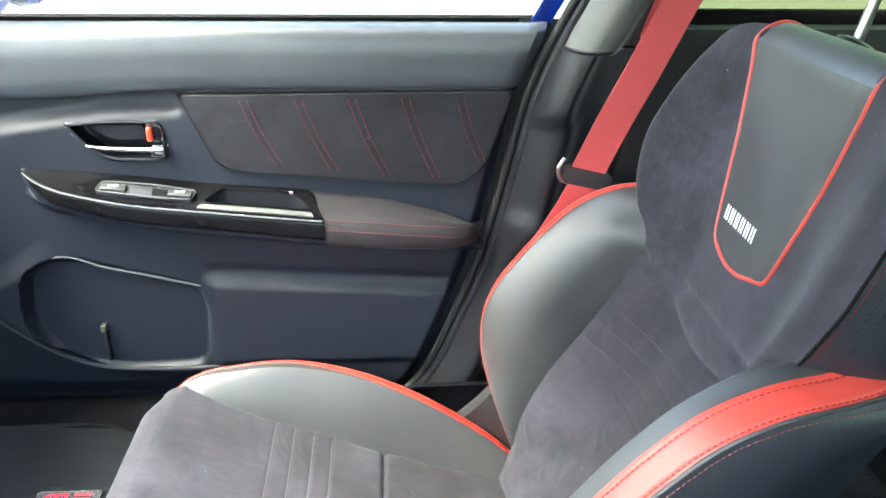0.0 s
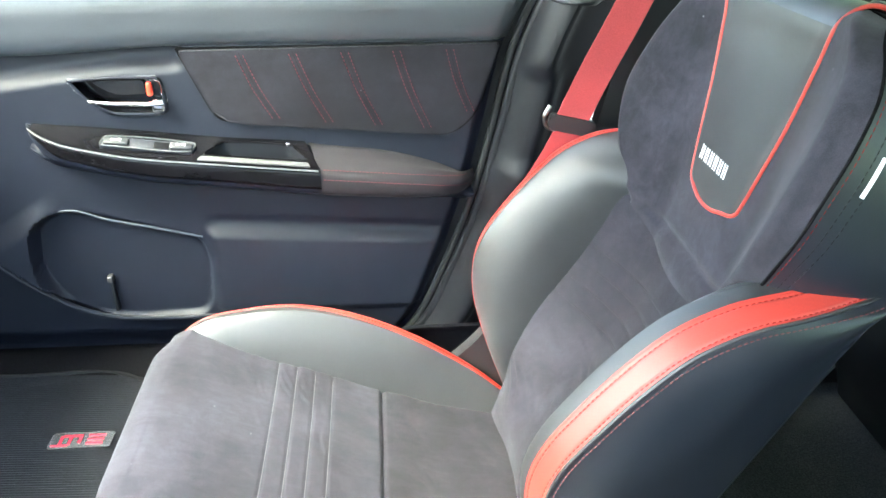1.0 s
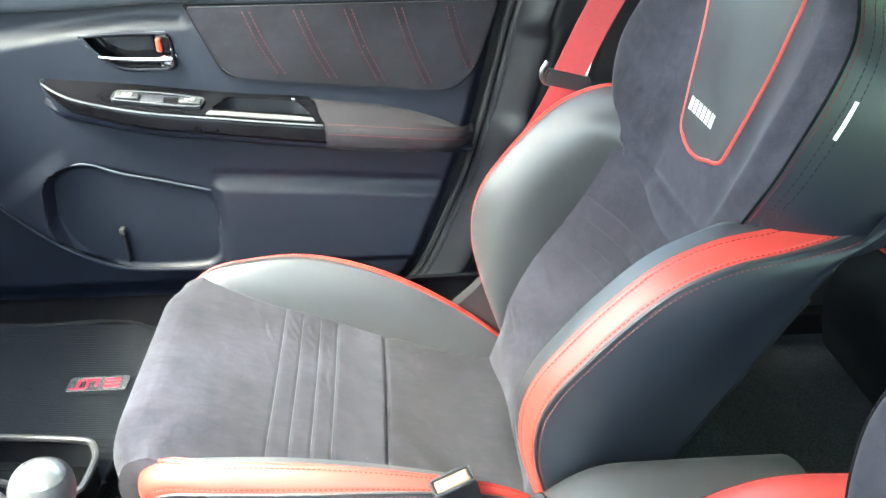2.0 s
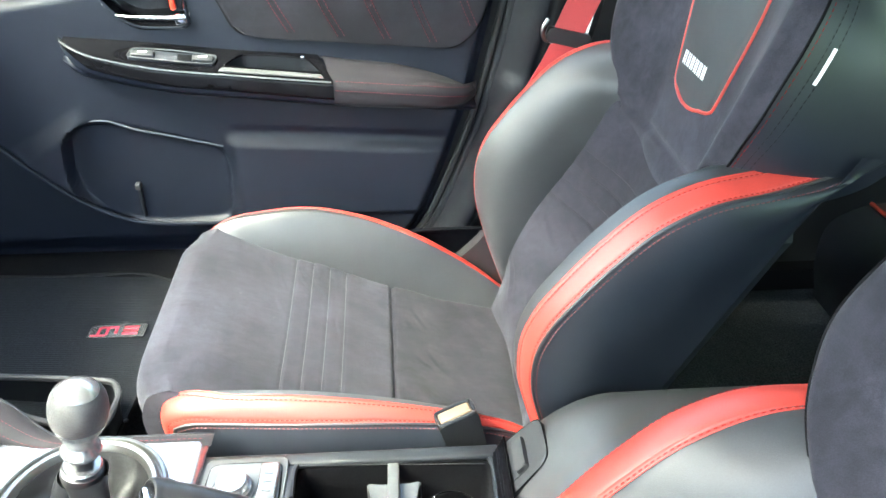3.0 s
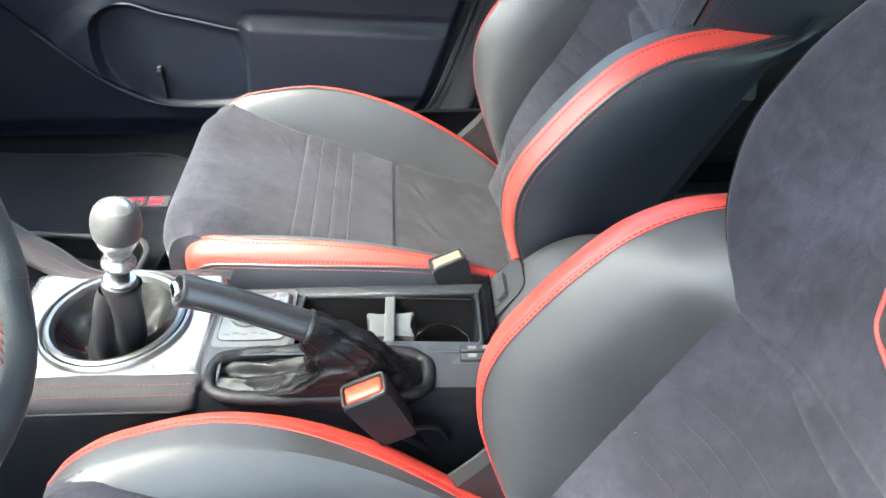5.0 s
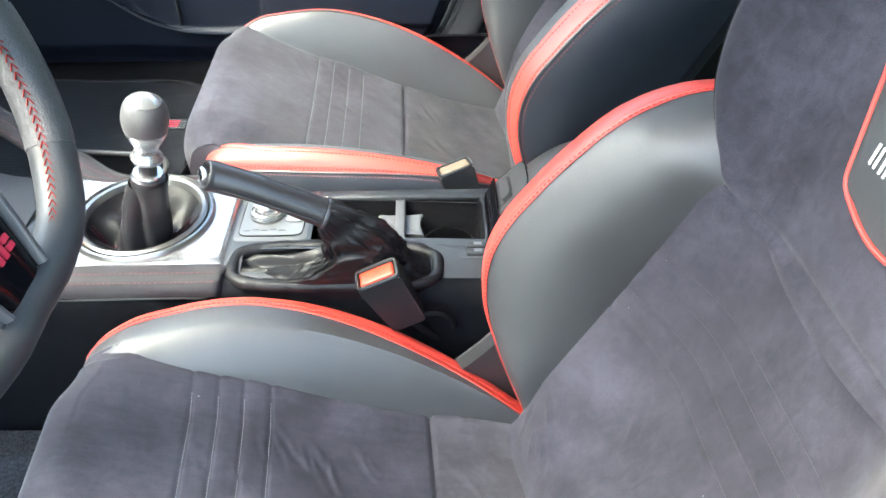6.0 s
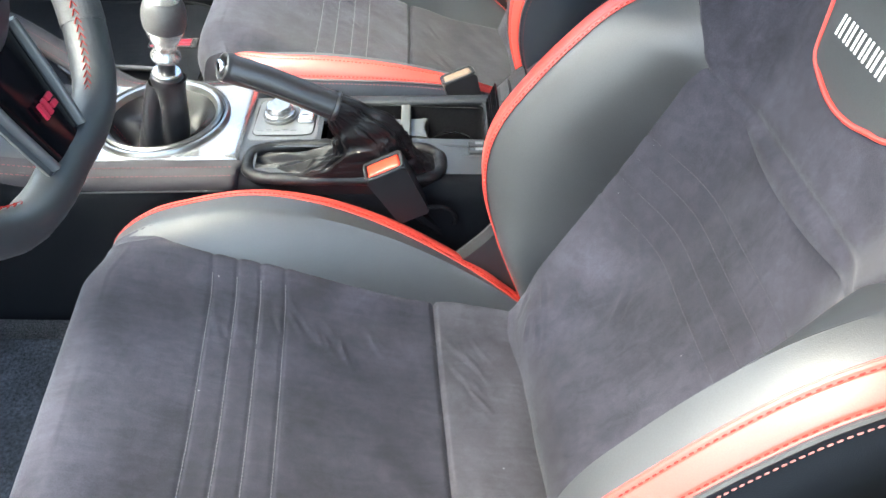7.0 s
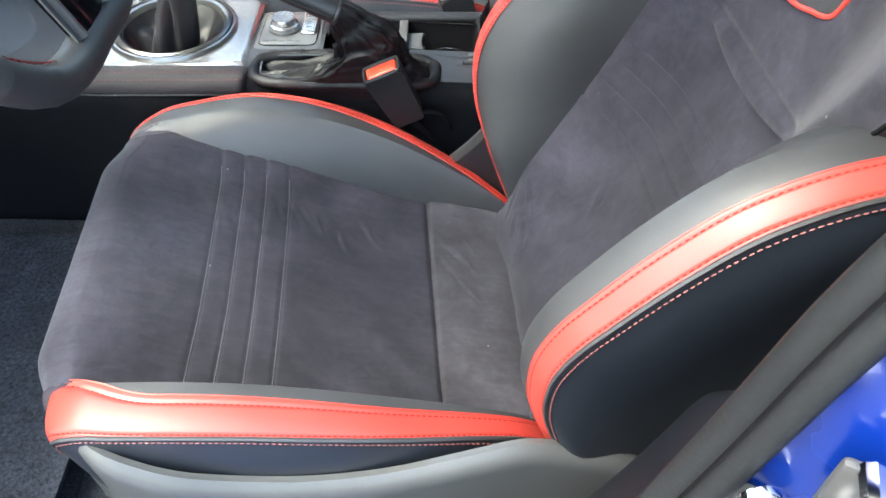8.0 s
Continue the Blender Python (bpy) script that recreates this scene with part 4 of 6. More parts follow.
    across = Vector((0, -1, 0))
    face = across.cross(upv)
    turn = Matrix((across, upv, face)).transposed().to_4x4()
    word_bars(m @ turn, 0.074, 0.0165, 6, WHITE, leather)
    # headrest on two posts
    head = tagged(new("headrest"), "black leather headrest on chrome posts")
    head.parent = seat
    for sg in (1, -1):
        base = back_at(0.700, sg * 0.062, 0.028)
        part("post", tube([base, base + BACK_UP * 0.06 + BACK_OUT * 0.016, base + BACK_UP * 0.125 + BACK_OUT * 0.034], 0.0058, 12, 10), DARK_CHROME, head, "polished steel post")
        part("collar", lathe([(0, 0.010), (0.014, 0.010), (0.022, 0.007), (0.025, 0.0), (0.025, -0.014), (0, -0.014)], tuple(base + BACK_UP * 0.006), (0, 27, 0), 24), DARK_PLASTIC, head)

    def rest(u, v):
        a, b = 2 * math.pi * u, math.pi * (v - 0.5)
        c, s = math.copysign(abs(math.cos(a)) ** 0.6, math.cos(a)), math.copysign(abs(math.sin(a)) ** 0.6, math.sin(a))
        k = math.cos(b) ** 0.5 if math.cos(b) > 1e-6 else 0.0
        return back_at(0.885 + 0.08 * math.sin(b), 0.125 * c * k, 0.10 + 0.05 * s * k)
    part("pillow", sheet(rest, 40, 16, ring=True), LEATHER, head)

    # plastic valance on the door side, feet on the floor
    sg = outer
    top = curve([(-0.352, 0.232), (-0.335, 0.244), (-0.31, 0.246), (-0.262, 0.231), (-0.17, 0.203), (-0.05, 0.207), (0.02, 0.228), (0.075, 0.242), (0.12, 0.228), (0.175, 0.203), (0.22, 0.15)])
    flare = along([(-0.36, 0.172), (-0.335, 0.192), (-0.31, 0.216), (-0.262, 0.234), (-0.17, 0.238), (0.25, 0.238)])

    def valance(u, v):
        x, z = top(u)
        z = min(z, 0.262 if sg < 0 else 0.214)
        return Vector((x, sg * (flare(x) + 0.020 * math.sin(min(v * 3, 1) * math.pi / 2) - 0.012 * v), z - 0.004 * (v < 0.01) - 0.16 * v * v - 0.02 * v))
    # the passenger side valance gets the plastic with shade in its colour
    part("valance", sheet(valance, 50, 12, 0.003), GREY_PLASTIC if sg < 0 else SHADED_PLASTIC, seat, "moulded plastic side valance")
    base = box((0.42, 0.36, 0.045), (-0.12, 0, 0.05), 0.02)
    part("seat_base", base, DARK_PLASTIC, seat)
    for y in (0.17, -0.17):
        part("rail", box((0.5, 0.03, 0.075), (-0.08, y, 0.0375 - at[2]), 0.006), DARK_PLASTIC, seat)
    if tag:
        part("sewn_label", sheet(lambda u, v: Vector(shell(0.200 + 0.034 * u, 0.124 + 0.028 * v)) + Vector((0, -0.002, 0)), 6, 3), LABEL, backrest, "small white sewn label")
    return seat


DRIVER_LINES = [-0.246, -0.220, -0.194, -0.167]
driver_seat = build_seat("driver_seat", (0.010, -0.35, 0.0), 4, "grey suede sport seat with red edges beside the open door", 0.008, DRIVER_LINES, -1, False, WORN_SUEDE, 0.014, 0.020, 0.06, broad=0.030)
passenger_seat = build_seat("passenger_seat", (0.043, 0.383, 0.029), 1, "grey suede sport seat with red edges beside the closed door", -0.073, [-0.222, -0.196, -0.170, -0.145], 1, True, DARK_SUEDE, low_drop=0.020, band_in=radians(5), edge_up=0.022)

# ---- passenger door ----
door = thing("door_1", (0, 0, 0), "dark passenger door trim with red stitched suede insert", "door", kind="structure")
DOOR_FRONT = -1.05
POCKET = rounded([(-0.590, 0.375), (-0.548, 0.398), (-0.500, 0.397), (-0.321, 0.347), (-0.308, 0.300), (-0.320, 0.190), (-0.470, 0.184), (-0.560, 0.208), (-0.603, 0.275)],
                 [0.03, 0.02, 0.02, 0.025, 0.03, 0.04, 0.08, 0.08, 0.06])


def in_pocket(x, z):
    """How far inside the pocket's outline, from 0 to 1 over its wall."""
    inside, best = False, 9.0
    n = len(POCKET)
    for i in range(n):
        (x0, z0), (x1, z1) = POCKET[i - 1], POCKET[i]
        if (z0 > z) != (z1 > z) and x < (x1 - x0) * (z - z0) / (z1 - z0) + x0:
            inside = not inside
        dx, dz = x1 - x0, z1 - z0
        t = min(max(((x - x0) * dx + (z - z0) * dz) / (dx * dx + dz * dz), 0), 1)
        best = min(best, math.hypot(x - x0 - t * dx, z - z0 - t * dz))
    return (best if inside else -best)


LIP = along([(-0.62, 0.345), (-0.590, 0.370), (-0.575, 0.388), (-0.548, 0.398), (-0.503, 0.397), (-0.487, 0.390), (-0.400, 0.367), (-0.321, 0.347), (-0.29, 0.340)])
RIM = along([(-1.05, 0.60), (-0.80, 0.45), (-0.69, 0.345), (-0.606, 0.262), (-0.55, 0.222), (-0.499, 0.200), (-0.42, 0.190), (-0.3, 0.192), (-0.2, 0.195)])


def door_y(x, z):
    y = 0.757
    # bulge of the lower half, with a lip under the armrest
    crease = 0.353 - 0.06 * (x + 0.06)
    y -= 0.013 * ease((crease - z) / 0.022) * (0.45 * ease((z - 0.13) / 0.06) + 0.55 * ease((z - 0.196) / 0.016)) * ease((x + 0.325) / 0.03) * (1 - 0.5 * ease((x - 0.02) / 0.08))
    y += 0.003 * near(z - crease - 0.006, 0.008) * ease((x + 0.32) / 0.03)
    y += 0.022 * ease((0.16 - z) / 0.05)
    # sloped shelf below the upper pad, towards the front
    y += 0.019 * ease((z - 0.612 - 0.13 * min(x + 0.40, 0)) / 0.030) * ease((-0.305 - x) / 0.022)
    d = in_pocket(x, z) if -0.64 < x < -0.28 and 0.16 < z < 0.42 else -1.0
    if d > -0.03:
        y += 0.011 * ease(d / 0.012)
    # ledge that widens to the front of the pocket, the kick panel set back below it
    if x < -0.25:
        r = RIM(x)
        y += 0.020 * ease((r - z) / 0.014) * ease((-0.27 - x) / 0.03)
        if x < -0.52:
            y -= 0.016 * ease((z - r) / 0.01) * ease((0.437 + (x + 0.541) * 0.58 - z) / 0.05) * (1 - ease(d / 0.008)) * ease((-0.53 - x) / 0.05)
    return y


# outline of the handle's recess
CUP = rounded([(-0.478, 0.607), (-0.348, 0.611), (-0.342, 0.561), (-0.354, 0.555), (-0.425, 0.556), (-0.455, 0.575)], [0.004, 0.012, 0.006, 0.006, 0.02, 0.03])


def in_outline(shape, x, z):
    inside = False
    for i in range(len(shape)):
        (x0, z0), (x1, z1) = shape[i - 1], shape[i]
        if (z0 > z) != (z1 > z) and x < (x1 - x0) * (z - z0) / (z1 - z0) + x0:
            inside = not inside
    return inside


def main_panel(u, v):
    z = 0.085 + 0.575 * v
    x = DOOR_FRONT + (inner_x(z) - 0.012 - DOOR_FRONT) * u
    r = ease((x - inner_x(z) + 0.03) / 0.018)
    return (x, door_y(x, z) + 0.014 * r, z)


panel_mesh = sheet(main_panel, 300, 160)
bmesh.ops.delete(panel_mesh, geom=[f for f in panel_mesh.faces if any(in_outline(CUP, p.co.x, p.co.z) for p in f.verts)], context="FACES")
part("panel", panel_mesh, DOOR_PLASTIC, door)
UPPER = curve([(0.800, 0.744), (0.777, 0.747), (0.759, 0.745), (0.748, 0.737), (0.742, 0.719), (0.743, 0.692), (0.747, 0.670), (0.754, 0.659), (0.762, 0.655)])


def upper_pad(u, v):
    y, z = UPPER(v)
    x = DOOR_FRONT + (inner_x(z) - 0.010 - DOOR_FRONT) * u
    sag = 0.012 * ease((-0.30 - x) / 0.25)
    return (x, y + 0.02 * ease((x - inner_x(z) + 0.03) / 0.02), z - sag * v)


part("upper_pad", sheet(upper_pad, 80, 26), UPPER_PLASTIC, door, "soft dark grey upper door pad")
belt = part("window_seal", sheet(lambda u, v: (DOOR_FRONT + (0.205 - DOOR_FRONT) * u, 0.790 + 0.016 * math.sin(v * math.pi), 0.739 + 0.016 * v), 10, 6, 0.004), RUBBER, door, "black window seal")
glass = part("window_glass", sheet(lambda u, v: (DOOR_FRONT + 0.10 * v + (0.215 + 0.14 * v - DOOR_FRONT - 0.1 * v) * u, 0.806 - 0.17 * v, 0.750 + 0.36 * v), 6, 4, 0.004), GLASS, door, "clear side window")
glass.visible_shadow = False

# suede insert with slanted double stitching
INSERT = rounded([(-0.312, 0.650), (-0.268, 0.545), (-0.225, 0.538), (0.085, 0.514), (0.122, 0.545), (0.158, 0.655)], [0.004, 0.05, 0.0, 0.03, 0.05, 0.004])
insert = part("insert", slab(INSERT, lambda a, b, d: (a, 0.757 - d, b), 0.010, -0.004, 0.006, 3), DOOR_SUEDE, door, "dark suede insert panel")
part("insert_gap", slab([(0.0 + (a + 0.08) * 1.025 - 0.08, 0.585 + (b - 0.585) * 1.05) for a, b in INSERT], lambda a, b, d: (a, 0.757 - d, min(b, 0.656)), 0.0025, -0.002), BLACK, door)
for x0, z0, x1, z1 in ((-0.230, 0.648, -0.183, 0.540), (-0.153, 0.649, -0.103, 0.532), (-0.077, 0.650, -0.028, 0.526), (-0.001, 0.651, 0.047, 0.520), (0.078, 0.652, 0.113, 0.545)):
    for k in (0, 0.011):
        part("stitching", stitches([(x0 + k, 0.7465, z0 - 0.004), ((x0 + x1) / 2 + k - 0.004, 0.7465, (z0 + z1) / 2), (x1 + k - 0.002, 0.7465, z1 + 0.006)], 0.0055, 0.0042, 0.0007), DULL_RED_THREAD, insert)
    part("crease", tube([(x0 + 0.0055, 0.7472, z0 - 0.002), ((x0 + x1) / 2 + 0.0015, 0.7472, (z0 + z1) / 2), (x1 + 0.0035, 0.7472, z1 + 0.004)], 0.0004, 5, 12), BLACK, insert)

# handle in its recess


def cup(u, v):
    n = len(CUP)
    k = u * n
    i = int(k) % n
    a, b = CUP[i], CUP[(i + 1) % n]
    f = k - int(k)
    x, z = a[0] + (b[0] - a[0]) * f, a[1] + (b[1] - a[1]) * f
    if v < 0.05:
        # flange that laps over the panel
        d = Vector((x + 0.400, z - 0.583)).normalized() * 0.004
        return (x + d.x, 0.7560, z + d.y)
    w = ease(min(v * 1.6, 1)) * 0.16 + 0.84 * max(v - 0.5, 0) * 2
    return (x + (-0.398 - x) * w, 0.7545 + 0.026 * math.sin(min(v * 2, 1) * math.pi / 2), z + (0.583 - z) * w)


handle = part("handle_recess", sheet(cup, 80, 10, ring=True), GLOSS, door, "black recess of the door handle")
part("rim", tube([(a, 0.7550, b) for a, b in CUP] + [(CUP[0][0], 0.7550, CUP[0][1])], 0.0024, 8, 90), DOOR_PLASTIC, handle)
lever = tube([(-0.452, 0.752, 0.5770), (-0.43, 0.744, 0.5765), (-0.39, 0.740, 0.5758), (-0.362, 0.739, 0.5752), (-0.342, 0.742, 0.5750)], lambda u: 0.0036 + 0.0016 * u, 12, 30, 0.8)
lever = part("lever", lever, CHROME, handle, "chrome door lever")
part("lever_end", box((0.020, 0.016, 0.019), (-0.351, 0.748, 0.5705), 0.005), CHROME, lever)
part("lever_plate", slab(rounded([(-0.449, 0.606), (-0.372, 0.607), (-0.370, 0.585), (-0.418, 0.583)], [0.008, 0.004, 0.004, 0.03]), lambda a, b, d: (a, 0.763 - d + 0.10 * (0.595 - b), b), 0.004, 0, 0.002), PILLAR_PLASTIC, handle)
lock = part("lock_tab", box((0.0085, 0.010, 0.021), (-0.361, 0.7495, 0.595), 0.0035), BUTTON, handle, "orange red lock tab")
part("lock_plate", box((0.024, 0.010, 0.030), (-0.356, 0.757, 0.594), 0.004), GLOSS, handle)
part("lock_rim", tube([(-0.353, 0.7515, 0.608), (-0.346, 0.7515, 0.605), (-0.344, 0.7515, 0.596), (-0.345, 0.7515, 0.585)], 0.0008, 6, 20), CHROME, handle)

# armrest with black gloss trim
ARM_TOP = along([(-0.555, 0.540), (-0.53, 0.533), (-0.51, 0.527), (-0.486, 0.521), (-0.41, 0.507), (-0.251, 0.490), (-0.114, 0.477), (0.0, 0.468), (0.08, 0.458), (0.124, 0.448)])
ARM_LOW = along([(-0.555, 0.534), (-0.53, 0.512), (-0.51, 0.504), (-0.486, 0.498), (-0.41, 0.481), (-0.251, 0.462), (-0.114, 0.447), (0.0, 0.440), (0.08, 0.436), (0.124, 0.437)])
ARM_OUT = along([(-0.555, 0.754), (-0.54, 0.738), (-0.51, 0.720), (-0.45, 0.708), (-0.3, 0.701), (-0.1, 0.700), (0.03, 0.702), (0.08, 0.711), (0.108, 0.730), (0.124, 0.756)])
ARM_ROOT = along([(-0.555, 0.542), (-0.536, 0.540), (-0.424, 0.530), (-0.259, 0.512), (-0.144, 0.503), (-0.107, 0.498), (-0.003, 0.484), (0.068, 0.463), (0.110, 0.445), (0.124, 0.440)])


def arm_at(x, v, puff=0.0):
    """The armrest's section at x: over the top, down the front, back underneath."""
    t, l, o, d = ARM_TOP(x), ARM_LOW(x), ARM_OUT(x), ARM_ROOT(x)
    o -= puff
    rows = [(0.764, d + 0.001), (0.752, d - 0.001 + puff), (0.35 * o + 0.65 * 0.752, t + 0.62 * (d - t) + puff), (o + 0.012, t + 0.002 + puff), (o + 0.003, t - 0.004), (o, 0.5 * (t + l)), (o + 0.0005, l + 0.003),
            (o + 0.003, l - 0.006), (o + 0.013, l - 0.013), (0.748, l - 0.026), (0.764, l - 0.038)]
    y, z = curve(rows)(v)
    return (x, y, z)


GRIP = [(-0.292, 0.718), (-0.133, 0.718), (-0.160, 0.746), (-0.266, 0.746)]
arm_mesh = sheet(lambda u, v: arm_at(-0.553 + 0.677 * u, v), 100, 44)
bmesh.ops.delete(arm_mesh, geom=[f for f in arm_mesh.faces if all(-0.31 < p.co.x < -0.12 and 0.712 < p.co.y < 0.756 and p.co.z > ARM_LOW(p.co.x) for p in f.verts)], context="FACES")
armrest = part("armrest", arm_mesh, DOOR_PLASTIC, door, "dark soft armrest")


def trim_face(u, v):
    x = -0.550 + 0.435 * u
    k = min(1.0, 0.25 + u * 7)
    top, low = ARM_TOP(x) + 0.0015, ARM_LOW(x)
    return (x, ARM_OUT(x) - 0.003 + 0.004 * (2 * v - 1) ** 6, top + (low - top) * k * v)


part("gloss_trim", sheet(trim_face, 80, 12, 0.003), GLOSS, armrest, "gloss black trim strip")
# pale tube drawn in place of the reflection on the trim's top edge
part("edge_highlight", tube([(x, ARM_OUT(x) - 0.0025, ARM_TOP(x) + 0.0015) for x in np.linspace(-0.548, -0.118, 28)], 0.0014, 6, 70), LIGHT_PANEL, armrest)


def deck_z(x, y):
    o = ARM_OUT(x)
    f = min(max((y - o) / max(0.757 - o, 0.004), 0), 1)
    return ARM_TOP(x) + 0.0028 + (ARM_ROOT(x) - ARM_TOP(x)) * (0.5 * f + 0.5 * ease(f))


def deck(u, v):
    x = -0.545 + (0.430 - 0.027 * v) * u
    o = ARM_OUT(x) + 0.001
    y = o + (0.757 - o) * v
    return (x, y, deck_z(x, y))


deck_mesh = sheet(deck, 150, 40)
bmesh.ops.delete(deck_mesh, geom=[f for f in deck_mesh.faces if all(in_outline(GRIP, p.co.x, p.co.y) for p in f.verts)], context="FACES")
part("gloss_deck", deck_mesh, GLOSS, armrest, "gloss black switch deck")
# open grip pocket sunk into the deck
GRIP_LINE = rounded(GRIP, [0.004, 0.004, 0.010, 0.010])


def grip_wall(u, v):
    n = len(GRIP_LINE)
    k = u * n
    i, f = int(k) % n, k - int(k)
    a, b = GRIP_LINE[i], GRIP_LINE[(i + 1) % n]
    x, y = a[0] + (b[0] - a[0]) * f, a[1] + (b[1] - a[1]) * f
    w = 0.10 * min(v / 0.6, 1) + 0.9 * max(v - 0.6, 0) / 0.4
    return (x + (-0.213 - x) * w, y + (0.732 - y) * w, deck_z(x, y) - 0.024 * min(v / 0.6, 1))


gp = part("grip_pocket", sheet(grip_wall, 80, 10, ring=True), PILLAR_PLASTIC, armrest, "open grip pocket")
part("rim", tube([(a, b, deck_z(a, b)) for a, b in GRIP_LINE] + [(*GRIP_LINE[0], deck_z(*GRIP_LINE[0]))], 0.0022, 6, 90), GLOSS, gp)
part("grip_lip", sheet(lambda u, v: (-0.296 + 0.166 * u + 0.010 * v * (1 - 2 * u), ARM_OUT(-0.21) + 0.002 + 0.019 * v, deck_z(-0.296 + 0.166 * u, 0.715) - 0.001 + 0.004 * math.sin(v * math.pi) - 0.003 * v), 20, 8, 0.003), LIGHT_PANEL, gp, "grey metal grip lip")
part("screw_cap", box((0.007, 0.004, 0.007), (-0.166, 0.7445, deck_z(-0.166, 0.7445) + 0.001), 0.002), CHROME, gp)


def pad(u, v):
    x = -0.114 - 0.025 * (1 - u) * (1 - v) ** 2 + 0.2375 * u
    return arm_at(x, v * 0.70, 0.0018)


pad_ob = part("armrest_pad", sheet(pad, 60, 34), PAD_CLOTH, armrest, "plum black padded armrest")
for dz in (0.0015, -0.0125):
    part("stitching", stitches([(x, ARM_OUT(x) + (0.0035 if dz > 0 else -0.0022), ARM_TOP(x) + dz) for x in np.linspace(-0.112, 0.112, 24)], 0.0058, 0.0042, 0.0006), DULL_RED_THREAD, pad_ob)
# window switches
SWITCHES = [(-0.440, 0.7165), (-0.306, 0.7165), (-0.301, 0.733), (-0.434, 0.7345)]
sw = part("switch_panel", slab(rounded(SWITCHES, 0.005), lambda a, b, d: (a, b, deck_z(a, b) + d), 0.004, -0.004, 0.001), DOOR_PLASTIC, armrest, "window switch panel")
part("gap", slab(rounded([(-0.362, 0.718), (-0.336, 0.718), (-0.336, 0.730), (-0.362, 0.730)], 0.002), lambda a, b, d: (a, b, deck_z(a, b) + 0.004 + d), 0.0008, 0.0), BLACK, sw)
for x, w in ((-0.415, 0.036), (-0.322, 0.034)):
    z = deck_z(x, 0.723)
    knob = part("window_switch", box((w, 0.0125, 0.008), (x, 0.7235, z + 0.0055), 0.0025, 3, (24, 5, 0)), CONSOLE_GREY, sw, "satin grey switch cap")
    for dx in (-0.12, 0.12):
        part("mark", box((w * 0.16, 0.0035, 0.0008), (x + w * dx, 0.7230, z + 0.0098), 0, 1, (24, 5, 0)), LABEL, knob)
part("rim", tube([(a, b, deck_z(a, b) + 0.0045) for a, b in rounded(SWITCHES, 0.005)[6:] + rounded(SWITCHES, 0.005)[:3]], 0.0012, 6, 80), PANEL_GREY, sw)
# pocket lip and bottle hook
part("pocket_lip", tube([(x, 0.7575, LIP(x) - 0.003) for x in np.linspace(-0.588, -0.322, 18)], 0.0022, 6, 60), UPPER_PLASTIC, door)
part("pocket_rim", tube([(x, 0.748 + 0.008 * ease((x + 0.6) / 0.2), RIM(x)) for x in np.linspace(-0.70, -0.27, 24)], 0.0042, 8, 60), DOOR_PLASTIC, door)
part("divider", box((0.005, 0.014, 0.062), (-0.486, 0.766, 0.235), 0.002), DARK_PLASTIC, door)
part("divider_tip", box((0.009, 0.014, 0.012), (-0.486, 0.762, 0.268), 0.002), PANEL_GREY, door)

# outside mirror
mirror = thing("door_mirror", (-0.585, 0.95, 0.817), "blue outside door mirror beyond the side window", "mirror")
part("housing", lathe([(0, -0.06), (0.05, -0.055), (0.085, -0.03), (0.095, 0.0), (0.09, 0.02), (0, 0.02)], (0, 0, 0.02), (0, 90, 0), 28), PAINT, mirror)
part("mirror_glass", lathe([(0, 0.022), (0.082, 0.022), (0.084, 0.018), (0, 0.018)], (0.0, 0, 0.02), (0, 90, 0), 28), CHROME, mirror)
part("stem", tube([(0, -0.14, -0.06), (0, -0.10, -0.05), (0, -0.05, -0.02)], 0.02, 10), PAINT, mirror)

# seat belt: webbing, guide and lower run
seat_belt = thing("seat_belt", (0, 0, 0), "red webbing seat belt with a dark tongue", "seat belt")


def strap(points, half, axis):
    at = curve(points)
    ax = Vector(axis).normalized()

    def f(u, v):
        return Vector(at(u)) + ax * ((2 * v - 1) * half)
    return sheet(f, 30, 6, 0.0018)


part("webbing", strap([(0.254, 0.665, 0.560), (0.285, 0.668, 0.632), (0.318, 0.672, 0.70), (0.352, 0.676, 0.775), (0.43, 0.66, 0.95)], 0.024, (0.92, 0, -0.39)), BELT, seat_belt)
part("webbing_back", strap([(0.333, 0.692, 0.735), (0.350, 0.695, 0.790), (0.422, 0.68, 0.96)], 0.020, (0.92, 0.1, -0.39)), BELT, seat_belt)
part("lower_webbing", strap([(0.256, 0.664, 0.548), (0.235, 0.668, 0.50), (0.212, 0.674, 0.455), (0.195, 0.69, 0.42)], 0.024, (0.92, 0, -0.39)), BELT, seat_belt)
tongue = part("tongue", slab(rounded([(-0.036, -0.012), (0.036, -0.012), (0.036, 0.010), (-0.036, 0.010)], 0.007), lambda a, b, d: (0.255 + a * 0.95 + b * 0.3, 0.664 - d, 0.556 - a * 0.22 + b), 0.006, -0.006, 0.003), DARK_PLASTIC, seat_belt, "dark belt tongue")
part("tongue_ring", tube([(0.222, 0.662, 0.585), (0.214, 0.660, 0.570), (0.218, 0.661, 0.555), (0.232, 0.663, 0.549)], 0.0035, 8, 16), DARK_CHROME, tongue)

# ---- centre console ----
console = thing("centre_console", (0, 0, 0), "centre console with silver shift surround and dark plastic sides", "console")


